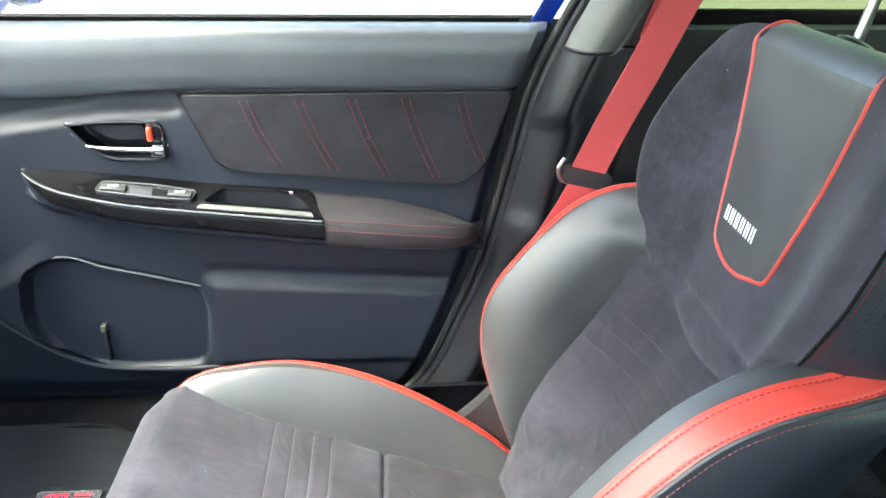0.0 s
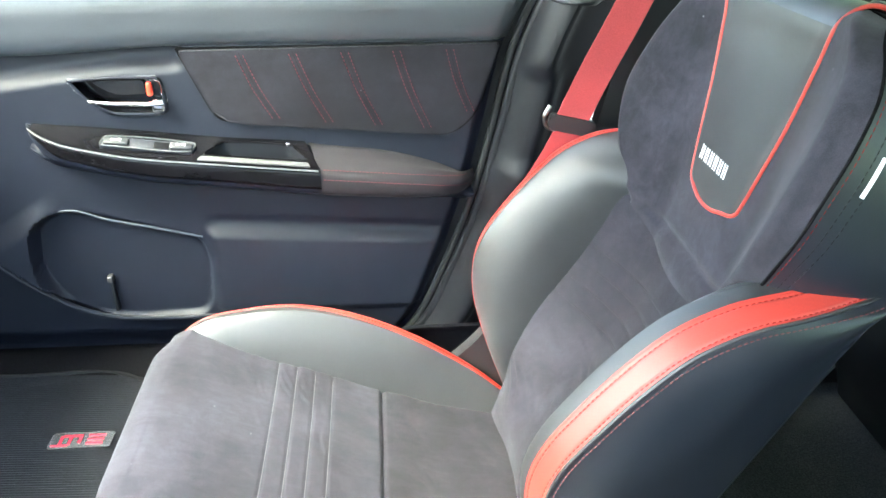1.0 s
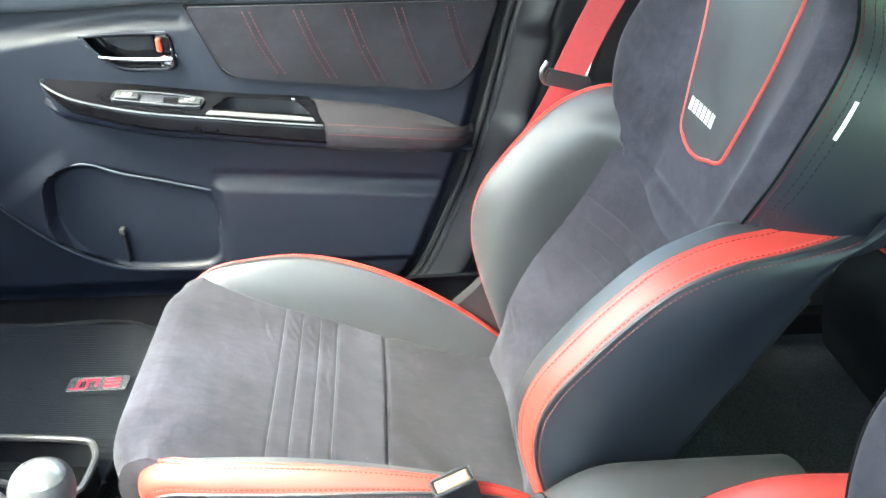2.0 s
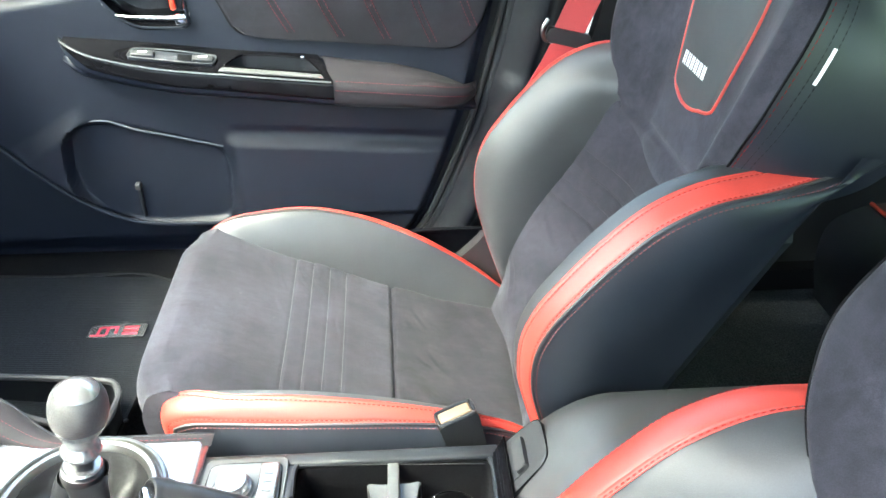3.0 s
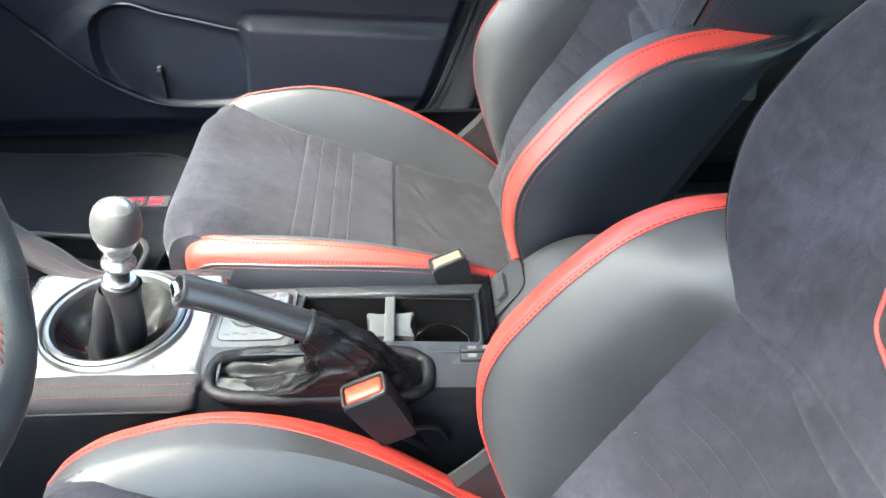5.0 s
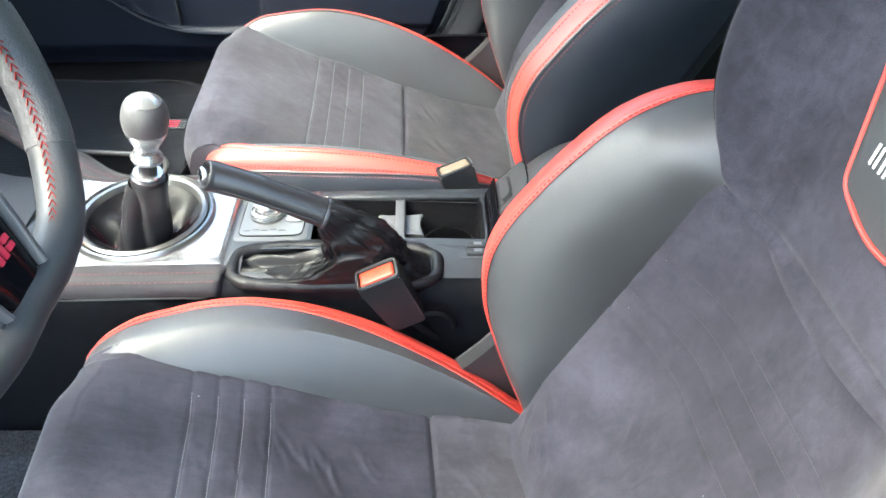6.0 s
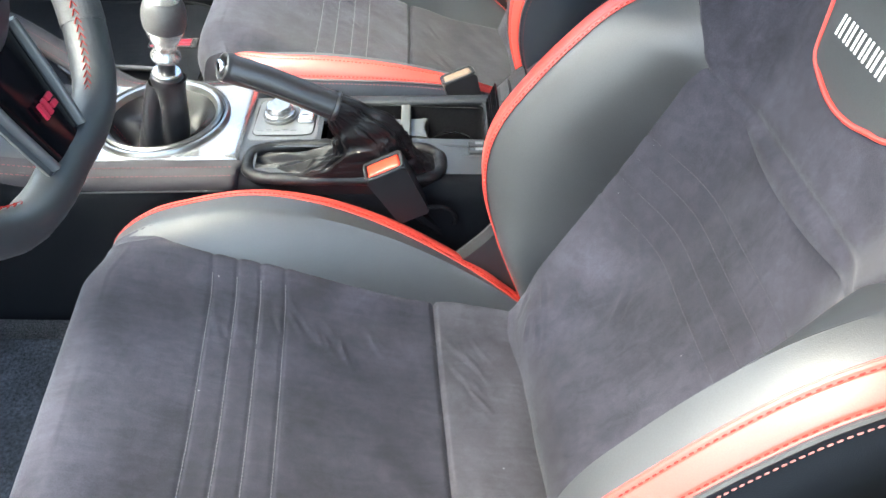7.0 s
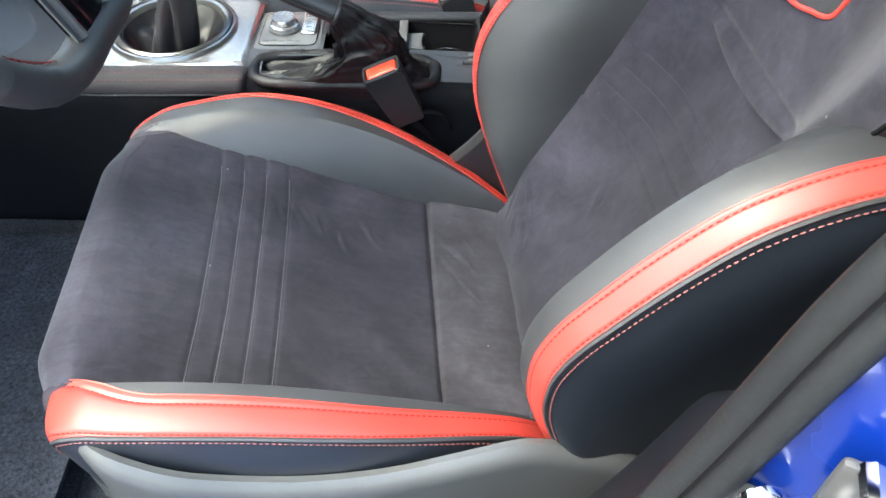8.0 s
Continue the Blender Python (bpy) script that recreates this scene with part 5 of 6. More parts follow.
def console_body(u, v):
    x = -0.80 + 1.18 * u
    near_y = along([(-0.80, -0.096), (-0.42, -0.066), (-0.23, -0.060), (-0.2, -0.060), (0.0, -0.062), (0.38, -0.066)])(x)
    z = 0.252 - 0.012 * ease((x + 0.2) / 0.4) + 0.07 * ease((-0.45 - x) / 0.3)
    rows = [(near_y - 0.022, 0.0), (near_y - 0.018, 0.10), (near_y - 0.008, z - 0.06), (near_y, z - 0.018), (near_y + 0.010, z - 0.004), (near_y + 0.02, z - 0.002), (0.11, z - 0.002), (0.124, z - 0.004), (0.132, z - 0.018), (0.136, z - 0.06), (0.14, 0.10), (0.142, 0.0)]
    y, zz = curve(rows)(v)
    return (x, y, zz)


# the body is open above the cup well and the shift boot
ring_c = (-0.357, 0.057)
body, flanks = bmesh.new(), bmesh.new()
NB, NV = 118, 90
cols = [[body.verts.new(console_body(i / NB, j / NV)) for j in range(NV + 1)] for i in range(NB + 1)]
low_cols = [[flanks.verts.new(console_body(i / NB, j / NV)) for j in range(NV + 1)] for i in range(NB + 1)]
for i in range(NB):
    for j in range(NV):
        quad = [cols[i + a][j + b].co for a in (0, 1) for b in (0, 1)]
        if any(-0.133 < c.x < 0.078 and 0.02 < c.y < 0.100 and c.z > 0.15 for c in quad):
            continue
        if all(c.z > 0.2 and abs(c.x + 0.108) < 0.118 and -0.046 < c.y < 0.004 for c in quad):
            continue
        if any(c.z > 0.2 and c.y > -0.05 and math.hypot(c.x - ring_c[0], c.y - ring_c[1]) < 0.083 for c in quad):
            continue
        # low and near side faces go to the mesh coloured dark for shade
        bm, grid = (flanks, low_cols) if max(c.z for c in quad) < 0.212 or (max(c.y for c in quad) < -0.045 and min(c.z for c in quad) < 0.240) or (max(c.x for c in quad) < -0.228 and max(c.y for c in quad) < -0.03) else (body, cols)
        bm.faces.new((grid[i][j], grid[i + 1][j], grid[i + 1][j + 1], grid[i][j + 1]))
for bm in (body, flanks):
    bmesh.ops.delete(bm, geom=[w for w in bm.verts if not w.link_faces], context="VERTS")
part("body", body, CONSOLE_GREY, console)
part("flank", flanks, SHADED_PLASTIC, console, "lower console side with shade in its colour")

# silver shift surround
plate_z = lambda x, y: 0.256 + 0.05 * ease((-0.42 - x) / 0.35)


def surround(u, v):
    a = 2 * math.pi * u
    inner = (ring_c[0] + 0.086 * math.cos(a), ring_c[1] + 0.086 * math.sin(a))
    k = 1 / max(abs(math.cos(a)) / 0.128, abs(math.sin(a)) / 0.0915, 1e-6)
    ox = ring_c[0] + k * math.cos(a)
    oy = ring_c[1] + k * math.sin(a)
    ox = min(ox, -0.2405)
    x, y = inner[0] + (ox - inner[0]) * v, inner[1] + (oy - inner[1]) * v
    return (x, y, plate_z(x, y) + 0.006 - 0.010 * ease((v - 0.85) / 0.15))


part("shift_surround", sheet(surround, 96, 10, ring=True), SILVER, console, "satin silver shift surround")
part("front_panel", sheet(lambda u, v: (-0.80 + 0.300 * u, -0.058 + (0.20 + 0.12 * ease((0.8 - u) / 0.6)) * v, plate_z(-0.80 + 0.318 * u, 0) + 0.005 - 0.004 * (2 * v - 1) ** 4), 20, 12, 0.004), DARK_PLASTIC, console, "dark console panel under the dashboard")
part("shift_ring", lathe([(0.0905, 0.0), (0.0900, 0.006), (0.0880, 0.0090), (0.0850, 0.0095), (0.0835, 0.0075), (0.0830, 0.0040), (0.0822, 0.0040), (0.0816, 0.0090), (0.0785, 0.0110), (0.0745, 0.0100), (0.0705, 0.0040), (0.0690, -0.006), (0.0685, -0.014)], (ring_c[0], ring_c[1], 0.259), n=72), DARK_CHROME, console, "silver ring round the shift boot")
# leather side pads with two rows of stitching
for y0, sg, wide in ((-0.033, -1, 0.032), (0.128, 1, 0.026)):
    def pad_roll(u, v, y0=y0, sg=sg, wide=wide):
        x = -0.72 + 0.484 * u
        a = v * math.pi * 0.56
        end = math.sqrt(max(0.0, 1 - ((u - 0.97) / 0.03) ** 2)) if u > 0.97 else 1.0
        if sg > 0:
            w = 0.35 + 0.65 * ease((-0.39 - x) / 0.10)
            return (x, y0 + 0.004 + w * wide * (1 - math.cos(a * 1.6)) + 0.13 * ease((-0.41 - x) / 0.3), plate_z(x, 0) + 0.002 + 0.014 * w * math.sin(a * 1.6) * end)
        return (x, y0 + sg * (wide * (0.3 + 0.7 * end) * math.sin(a) ** 0.8 + (0.010 if sg < 0 else 0.13) * ease((-0.4 - x) / 0.3)), plate_z(x, 0) + 0.003 * end - 0.021 * (1 - math.cos(a)))
    roll = part("knee_pad", sheet(pad_roll, 90, 18), PAD_CLOTH, console, "plum black leather knee pad")
    for k in (0.20, 0.46):
        part("stitching", stitches([Vector(pad_roll(u, k)) + Vector((0, sg * 0.0008, 0.0008)) for u in np.linspace(0.05, 0.98, 20)], 0.006, 0.004, 0.0005), DULL_RED_THREAD, roll)
    part("edge_line", tube([Vector(pad_roll(u, 1.0)) + Vector((0, sg * 0.001, 0)) for u in np.linspace(0.0, 1, 20)], 0.0012, 6, 60), DARK_PLASTIC, roll)

# gear lever
lever = thing("gear_lever", (-0.328, 0.029, 0.264), "gear lever with a silver and black ball knob", "gear lever")
def dish(u, v):
    a = 2 * math.pi * u
    r = 0.070 - 0.050 * v
    w = 0.006 * math.sin(3 * a + 1.0) * math.sin(v * math.pi) + 0.010 * math.sin(7 * a + 3 * v) * v * (1 - v) * 2 + 0.006 * noise.noise(Vector((2.2 * math.cos(a), 2.2 * math.sin(a), 3 * v))) * math.sin(v * math.pi)
    return (-0.029 + r * math.cos(a) - 0.006 * v, 0.028 - 0.016 * v + r * math.sin(a), -0.002 - 0.032 * math.sin(v * math.pi * 0.62) + w)
boot = part("boot", sheet(dish, 96, 24, ring=True), BOOT_LEATHER, lever, "black leather shift boot")
for a0 in (0.02, 6.20, 3.22, 3.32):
    part("stitching", stitches([Vector(dish(a0 / (2 * math.pi), v)) + Vector((0, 0, 0.0012)) for v in np.linspace(0.08, 0.85, 10)], 0.005, 0.0032, 0.0006), DULL_RED_THREAD, boot)
def sleeve(u, v):
    a = 2 * math.pi * u
    r = 0.0310 - 0.0085 * ease(v * 1.1) + (0.003 * math.sin(2 * a + 2 * v + 0.6) + 0.0012 * math.sin(5 * a + 4 * v)) * math.sin(v * math.pi) ** 0.7
    r -= 0.011 * near(a - 5.35 + 1.5 * v, 0.30) * math.sin(v * math.pi) ** 0.6
    r += 0.005 * near(a - 4.75 + 1.5 * v, 0.22) * math.sin(v * math.pi) ** 0.6
    return (-0.036 + r * math.cos(a) * 1.05 + 0.040 * v, 0.011 + r * math.sin(a) * 0.95 - 0.0125 * v, -0.048 + 0.124 * v)
part("boot_sleeve", sheet(sleeve, 72, 32, ring=True), GRIP_LEATHER, lever)
part("boot_collar", lathe([(0.0195, -0.010), (0.0205, -0.004), (0.0195, 0.002), (0.0145, 0.005), (0.0085, 0.005)], (0.0046, -0.0013, 0.080), (0, 12.5, 0), 28), GRIP_LEATHER, lever)
part("collar_ring", lathe([(0.0105, 0.004), (0.0170, 0.004), (0.0178, 0.0065), (0.0165, 0.0085), (0.0105, 0.0085)], (0.0046, -0.0013, 0.080), (0, 12.5, 0), 32), SILVER, lever, "thin silver collar ring")
part("rod", lathe([(0.0105, -0.01), (0.0105, 0.03)], (0.0055, -0.002, 0.084), (0, 12.5, 0), 20), DARK_PLASTIC, lever)
part("lift_ring", lathe([(0.008, 0), (0.017, 0.001), (0.0185, 0.005), (0.017, 0.009), (0.0135, 0.012), (0.012, 0.016)], (0.0105, -0.0038, 0.106), (0, 12.5, 0), 32), SILVER, lever, "silver reverse lift ring")
knob = part("knob", lathe([(0.0125, 0), (0.0135, 0.005), (0.0168, 0.013), (0.0210, 0.021), (0.0242, 0.030)], (0.0136, -0.005, 0.120), (0, 12.5, 0), 40), SILVER, lever, "satin silver knob neck")
part("grip", lathe([(0.0236, 0.0), (0.0252, 0.007), (0.0257, 0.014), (0.0252, 0.0215), (0.0236, 0.0285), (0.0212, 0.0338), (0.0182, 0.0371)], (0.0201, -0.006, 0.1493), (0, 12.5, 0), 40), KNOB_GRIP, knob, "black grained grip band")
part("cap", lathe([(0.0182, 0.0), (0.0150, 0.0030), (0.0105, 0.0056), (0.0055, 0.0071), (0.0, 0.0076)], (0.0281, -0.0070, 0.1855), (0, 12.5, 0), 40), SILVER, knob, "satin silver knob cap")

# drive mode panel with a dial
panel = part("mode_panel", slab(rounded([(-0.238, 0.012), (-0.146, 0.012), (-0.146, 0.112), (-0.236, 0.112)], 0.006), lambda a, b, d: (a, b, 0.250 + d), 0.006, 0.0, 0.002), PANEL_GREY, console, "light grey drive mode panel")
INSET = rounded([(-0.232, 0.022), (-0.152, 0.022), (-0.152, 0.104), (-0.230, 0.104)], 0.010)
part("inset", slab(INSET, lambda a, b, d: (a, b, 0.2555 + d), 0.0018, 0.0, 0.0008), LIGHT_PANEL, panel, "pale grey inset plate")
part("inset_line", tube([(a, b, 0.2562) for a, b in INSET] + [(*INSET[0], 0.2562)], 0.0009, 6, 80), BLACK, panel)
dial = part("dial", lathe([(0.021, 0.0), (0.0205, 0.008), (0.0175, 0.0095), (0.0165, 0.016), (0.0155, 0.0185), (0.0, 0.0185)], (-0.200, 0.066, 0.257), n=40), SILVER, panel, "silver rotary dial")
part("dial_ring", lathe([(0.0235, 0.0), (0.0230, 0.0030), (0.0212, 0.0034)], (-0.200, 0.066, 0.2572), n=40), PANEL_GREY, panel)
for k in range(5):
    part("mark", box((0.008, 0.002, 0.0005), (-0.222 + 0.011 * k, 0.031 + 0.002 * (k % 2), 0.2575)), PANEL_GREY, panel)
button = part("button", box((0.022, 0.055, 0.008), (-0.164, 0.074, 0.2590), 0.004), SILVER, panel, "grey push button")
for k in range(3):
    part("mark", box((0.010, 0.002, 0.0006), (-0.164, 0.060 + 0.012 * k, 0.2632)), PANEL_GREY, button)
part("console_rail", box((0.245, 0.018, 0.010), (-0.030, 0.113, 0.2475), 0.004), DARK_PLASTIC, console)

# cup well
def well(u, v):
    pts = rounded([(-0.135, 0.018), (0.080, 0.018), (0.080, 0.103), (-0.135, 0.103)], 0.012, 5)
    n = len(pts)
    k = u * n
    i = int(k) % n
    a, b = pts[i], pts[(i + 1) % n]
    f = k - int(k)
    x, y = a[0] + (b[0] - a[0]) * f, a[1] + (b[1] - a[1]) * f
    if v > 0.75:
        w = (v - 0.75) / 0.25
        x, y = x + (-0.028 - x) * w, y + (0.06 - y) * w
    return (x, y, 0.246 - 0.085 * min(v / 0.75, 1))
cupw = part("cup_well", sheet(well, 96, 8, ring=True), BLACK, console, "deep dark cup holder")
part("well_rim", tube([(-0.137, 0.016, 0.2475), (-0.03, 0.015, 0.2465), (0.080, 0.015, 0.2455), (0.084, 0.06, 0.2455), (0.080, 0.105, 0.2465), (-0.03, 0.106, 0.2475), (-0.137, 0.105, 0.249), (-0.139, 0.06, 0.249)], 0.0032, 6, 90, closed=False), DARK_PLASTIC, cupw)
divider = part("cup_divider", box((0.013, 0.090, 0.010), (-0.029, 0.061, 0.2430), 0.002), PANEL_GREY, cupw, "grey removable cup divider")
part("divider_wing", slab(rounded([(-0.060, 0.038), (-0.046, 0.041), (-0.012, 0.041), (0.003, 0.038), (-0.006, 0.060), (0.003, 0.084), (-0.012, 0.081), (-0.046, 0.081), (-0.060, 0.084), (-0.052, 0.060)], [0.005, 0.002, 0.002, 0.005, 0.02, 0.005, 0.002, 0.002, 0.005, 0.02]), lambda a, b, d: (a, b, 0.206 + d), 0.033, 0.0, 0.002), PANEL_GREY, divider)
part("cup_ring", tube([(0.035 + 0.036 * math.cos(a), 0.058 + 0.038 * math.sin(a), 0.205) for a in np.linspace(-0.5, 3.6, 20)], 0.0015, 6, 40), CHROME, cupw)

# armrest lid behind the cups
lid = thing("armrest_lid", (0, 0, 0), "black leather console armrest lid with a latch", "armrest")


def lid_top(u, v):
    x = 0.092 + 0.29 * u
    y = -0.075 + 0.195 * v
    z = 0.352 - 0.096 * (1 - min(u / 0.42, 1)) ** 2 + 0.004 * math.sin(min(u * 1.3, 1) * math.pi / 2) - 0.030 * abs(2 * v - 1) ** 4
    return (x, y, z)


part("cover", sheet(lid_top, 40, 24, 0.02), LEATHER, lid)
part("lid_body", box((0.28, 0.200, 0.070), (0.250, 0.022, 0.248), 0.012), DARK_PLASTIC, lid)
def on_lid(a, b, d):
    """a up the slope of the lid's front, b across, d out of it."""
    return (0.115 + 0.68 * a - 0.73 * d, 0.070 + b + 0.12 * a, 0.2900 + 0.73 * a + 0.68 * d)


LATCH = rounded([(-0.030, -0.036), (0.028, -0.030), (0.028, 0.030), (-0.030, 0.036)], [0.006, 0.014, 0.014, 0.006])
latch = part("latch_plate", slab(LATCH, on_lid, 0.0022, -0.020, 0.0015), CONSOLE_GREY, lid, "dark grey latch plate")
part("latch_line", tube([on_lid(a, b, 0.0012) for a, b in LATCH] + [on_lid(*LATCH[0], 0.0012)], 0.0010, 6, 80), BLACK, latch)
part("latch_hollow", slab(rounded([(-0.026, -0.022), (0.000, -0.022), (0.000, 0.022), (-0.026, 0.022)], 0.004), on_lid, 0.0030, 0.0, 0.0005), DARK_PLASTIC, latch)
part("latch_bar", slab(rounded([(-0.013, -0.021), (0.002, -0.021), (0.002, 0.021), (-0.013, 0.021)], 0.003), on_lid, 0.0085, 0.0, 0.003), CONSOLE_GREY, latch, "raised latch bar")
part("shutter", sheet(lambda u, v: (0.083 + 0.012 * u, 0.012 + 0.095 * v, 0.248 + 0.03 * u + 0.0015 * math.sin(u * 40)), 30, 4, 0.002), GLOSS, lid)

# seat heater switches
heat = part("switch_panel", box((0.066, 0.028, 0.006), (0.077, -0.001, 0.2435), 0.002), CONSOLE_GREY, console)
for dy in (-0.0065, 0.0065):
    k = part("seat_switch", box((0.040, 0.011, 0.008), (0.075, -0.001 + dy, 0.2475), 0.002), DARK_PLASTIC, heat, "seat heater rocker switch")
    part("mark", box((0.010, 0.005, 0.0008), (0.069, -0.001 + dy, 0.2518)), LIGHT_PANEL, k)
    part("mark", box((0.006, 0.005, 0.0008), (0.085, -0.001 + dy, 0.2518)), LIGHT_PANEL, k)

# ---- handbrake ----
brake = thing("handbrake", (0, 0, 0), "black leather handbrake lever with gathered boot", "handbrake")
tip, mid = Vector((-0.216, -0.070, 0.413)), Vector((-0.101, -0.066, 0.357))
part("grip", tube([tip, tip.lerp(mid, 0.3) + Vector((0, 0, 0.003)), tip.lerp(mid, 0.7) + Vector((0, 0, 0.002)), mid], lambda u: 0.0165 - 0.001 * math.sin(u * math.pi), 20, 30), GRIP_LEATHER, brake)
d = (tip - mid).normalized()
ring = Matrix.Translation(tip) @ (d + Vector((0, -0.40, 0.18))).normalized().to_track_quat("Z", "Y").to_matrix().to_4x4()
cap = lathe([(0.0150, -0.014), (0.0162, -0.010), (0.0168, -0.004), (0.0168, 0.003), (0.0160, 0.0060), (0.0142, 0.0068), (0.0125, 0.0050), (0.0118, 0.0), (0.0, 0.0)], n=36)
bmesh.ops.transform(cap, matrix=ring, verts=cap.verts)
cap = part("end_cap", cap, GRIP_LEATHER, brake, "rounded leather end")
btn = box((0.019, 0.012, 0.016), (0, 0, 0.004), 0.0035)
bmesh.ops.transform(btn, matrix=ring, verts=btn.verts)
part("button", btn, CHROME, cap, "chrome release button")
hem = lathe([(0.0168, 0.0), (0.0182, 0.001), (0.0186, 0.004), (0.0176, 0.006)], n=36)
bmesh.ops.transform(hem, matrix=Matrix.Translation(mid) @ d.to_track_quat("Z", "Y").to_matrix().to_4x4(), verts=hem.verts)
part("hem", hem, GRIP_LEATHER, brake)
part("grip_seam", tube([tip.lerp(mid, k) + Vector((0.004, -0.0155, -0.0035)) for k in np.linspace(0.06, 0.98, 10)], 0.0007, 5, 40), DARK_PLASTIC, brake)


FRAME_C = Vector((-0.106, -0.028, 0.248))


def frame_at(a, k=1.0):
    c, s = math.cos(a), math.sin(a)
    return FRAME_C + Vector((0.124 * k * math.copysign(abs(c) ** 0.5, c), 0.036 * k * math.copysign(abs(s) ** 0.55, s), -0.006 * ease((c + 0.2) / 1.2)))


def gather(u, v):
    """The boot: leather gathered round the lever's root, draped down to its frame."""
    a = 2 * math.pi * u
    c, s = math.cos(a), math.sin(a)
    axis = (mid - tip).normalized()
    e2 = Vector((-axis.z, 0, axis.x))
    top = mid - axis * 0.006 + axis * 0.05 * min(v * 4, 1) + (e2 * c + Vector((0, 1, 0)) * s) * (0.0178 + 0.004 * min(v * 5, 1))
    low = frame_at(a, 0.97)
    w = ease(v) * 0.5 + v * 0.5
    p = top.lerp(low, w ** (0.75 if s < 0 else 1.0))
    drop = 1 - (1 - w) ** (1.4 + 0.9 * ease(0.5 - 0.6 * c))
    p.z = top.z + (low.z - top.z) * drop
    out = Vector((c * 0.55, s, 0.45)).normalized()
    q = Vector((c * 1.1, s * 1.1, v * 2.2 + 3))
    crease = noise.noise(q * 1.3) * 0.010 * (1 - 0.6 * v) - abs(noise.noise(q * 2.2 + Vector((4, 1, 2)))) * 0.014 * (1 - 0.6 * v * v) - abs(noise.noise(q * 3.6 + Vector((1, 7, 3)))) * 0.009 * (1 - 0.95 * v) - abs(noise.noise(q * 7 + Vector((2, 3, 9)))) * 0.006 * (1 - v) - abs(noise.noise(q * 13)) * 0.0022 + 0.004
    ring = 0.0022 * math.sin(v * 46 + 2 * noise.noise(q)) * near(v - 0.14, 0.10)
    front = ease((0.25 - c) / 0.7) * ease((v - 0.25) / 0.3)
    crease *= 1 - 0.85 * front
    p.z += front * min((1 - v) * 5, 1) * (0.007 * math.sin(p.y * 230 + p.x * 45 + 1.5 * noise.noise(q)) + 0.003 * noise.noise(q * 5) - 0.004)
    return p + out * (crease * math.sin(v * math.pi) ** 0.6 * (1 - 0.55 * ease((v - 0.45) / 0.4)) + ring)


part("boot", sheet(gather, 180, 90, ring=True), BOOT_LEATHER, brake, "gathered shiny black leather boot")
part("boot_wall", sheet(lambda u, v: frame_at(2 * math.pi * u, 1.05) + Vector((0, 0.004 * v * (1 if u > 0.5 else -1), 0.003 - 0.055 * v)), 90, 6, ring=True), BOOT_LEATHER, brake)
part("boot_frame", tube([frame_at(2 * math.pi * u) + Vector((0, 0, 0.002)) for u in np.linspace(0, 1, 60)], lambda u: 0.0078 + 0.0022 * noise.noise(Vector((5 * math.cos(6.283 * u), 5 * math.sin(6.283 * u), 0))) + 0.0008 * noise.noise(Vector((16 * math.cos(6.283 * u), 16 * math.sin(6.283 * u), 3))), 10, 140), BOOT_LEATHER, brake, "padded boot frame")


# ---- buckles ----
def buckle(at, turn, label, button, words):
    ob = thing("belt_buckle", at, label, "belt buckle", "belt buckles")
    ob.rotation_euler = [radians(a) for a in turn]
    part("case", slab(rounded([(-0.021, -0.062), (0.021, -0.062), (0.0255, 0.030), (-0.0255, 0.030)], 0.006), lambda a, b, d: (a, d * (1 + 2.2 * max(b + 0.01, 0)), b), 0.0135, -0.0135, 0.004, 3), DARK_PLASTIC, ob)
    part("release_button", box((0.041, 0.019, 0.014), (0, 0, 0.0262), 0.003), button, ob, words)
    part("surround", tube([(a, b, 0.0315) for a, b in rounded([(-0.0235, -0.0125), (0.0235, -0.0125), (0.0235, 0.0125), (-0.0235, 0.0125)], 0.004)] + [(-0.0235, -0.0090, 0.0315)], 0.0022, 6, 60), DARK_PLASTIC, ob)
    part("stalk", tube([(0, 0, -0.05), (0.006, 0, -0.08), (0.018, 0.002, -0.125)], 0.011, 8, 16, 0.6), BLACK, ob)
    part("cable", tube([(0.012, -0.010, -0.05), (0.04, -0.012, -0.065), (0.045, -0.01, -0.095), (0.03, 0, -0.12)], 0.003, 6, 20), BLACK, ob)
    return ob


buckle((-0.040, -0.088, 0.264), (8, -22, 6), "dark seat belt buckle with an orange red button", BUTTON, "orange red release button")
# this button is coloured beige to show glare on it
buckle((0.054, 0.171, 0.222), (-8, -14, 16), "dark seat belt buckle, its button coloured beige for glare", GLARE_BUTTON, "release button coloured pale beige for glare")


# ---- side tray in the passenger footwell ----
tray_box = thing("side_tray", (0, 0, 0), "dark open tray beside the console with a grey lip", "tray")
TRAY = rounded([(-0.66, 0.405), (-0.60, 0.346), (-0.55, 0.314), (-0.49, 0.293), (-0.450, 0.282), (-0.430, 0.290), (-0.428, 0.350), (-0.445, 0.380), (-0.50, 0.388)], 0.012)


def tray_wall(u, v):
    n = len(TRAY)
    k = u * n
    i = int(k) % n
    a, b = TRAY[i], TRAY[(i + 1) % n]
    f = k - int(k)
    x, y = a[0] + (b[0] - a[0]) * f, a[1] + (b[1] - a[1]) * f
    return (x + (-0.48 - x) * 0.10 * v, y + (0.345 - y) * 0.14 * v, 0.140 - 0.050 * v)


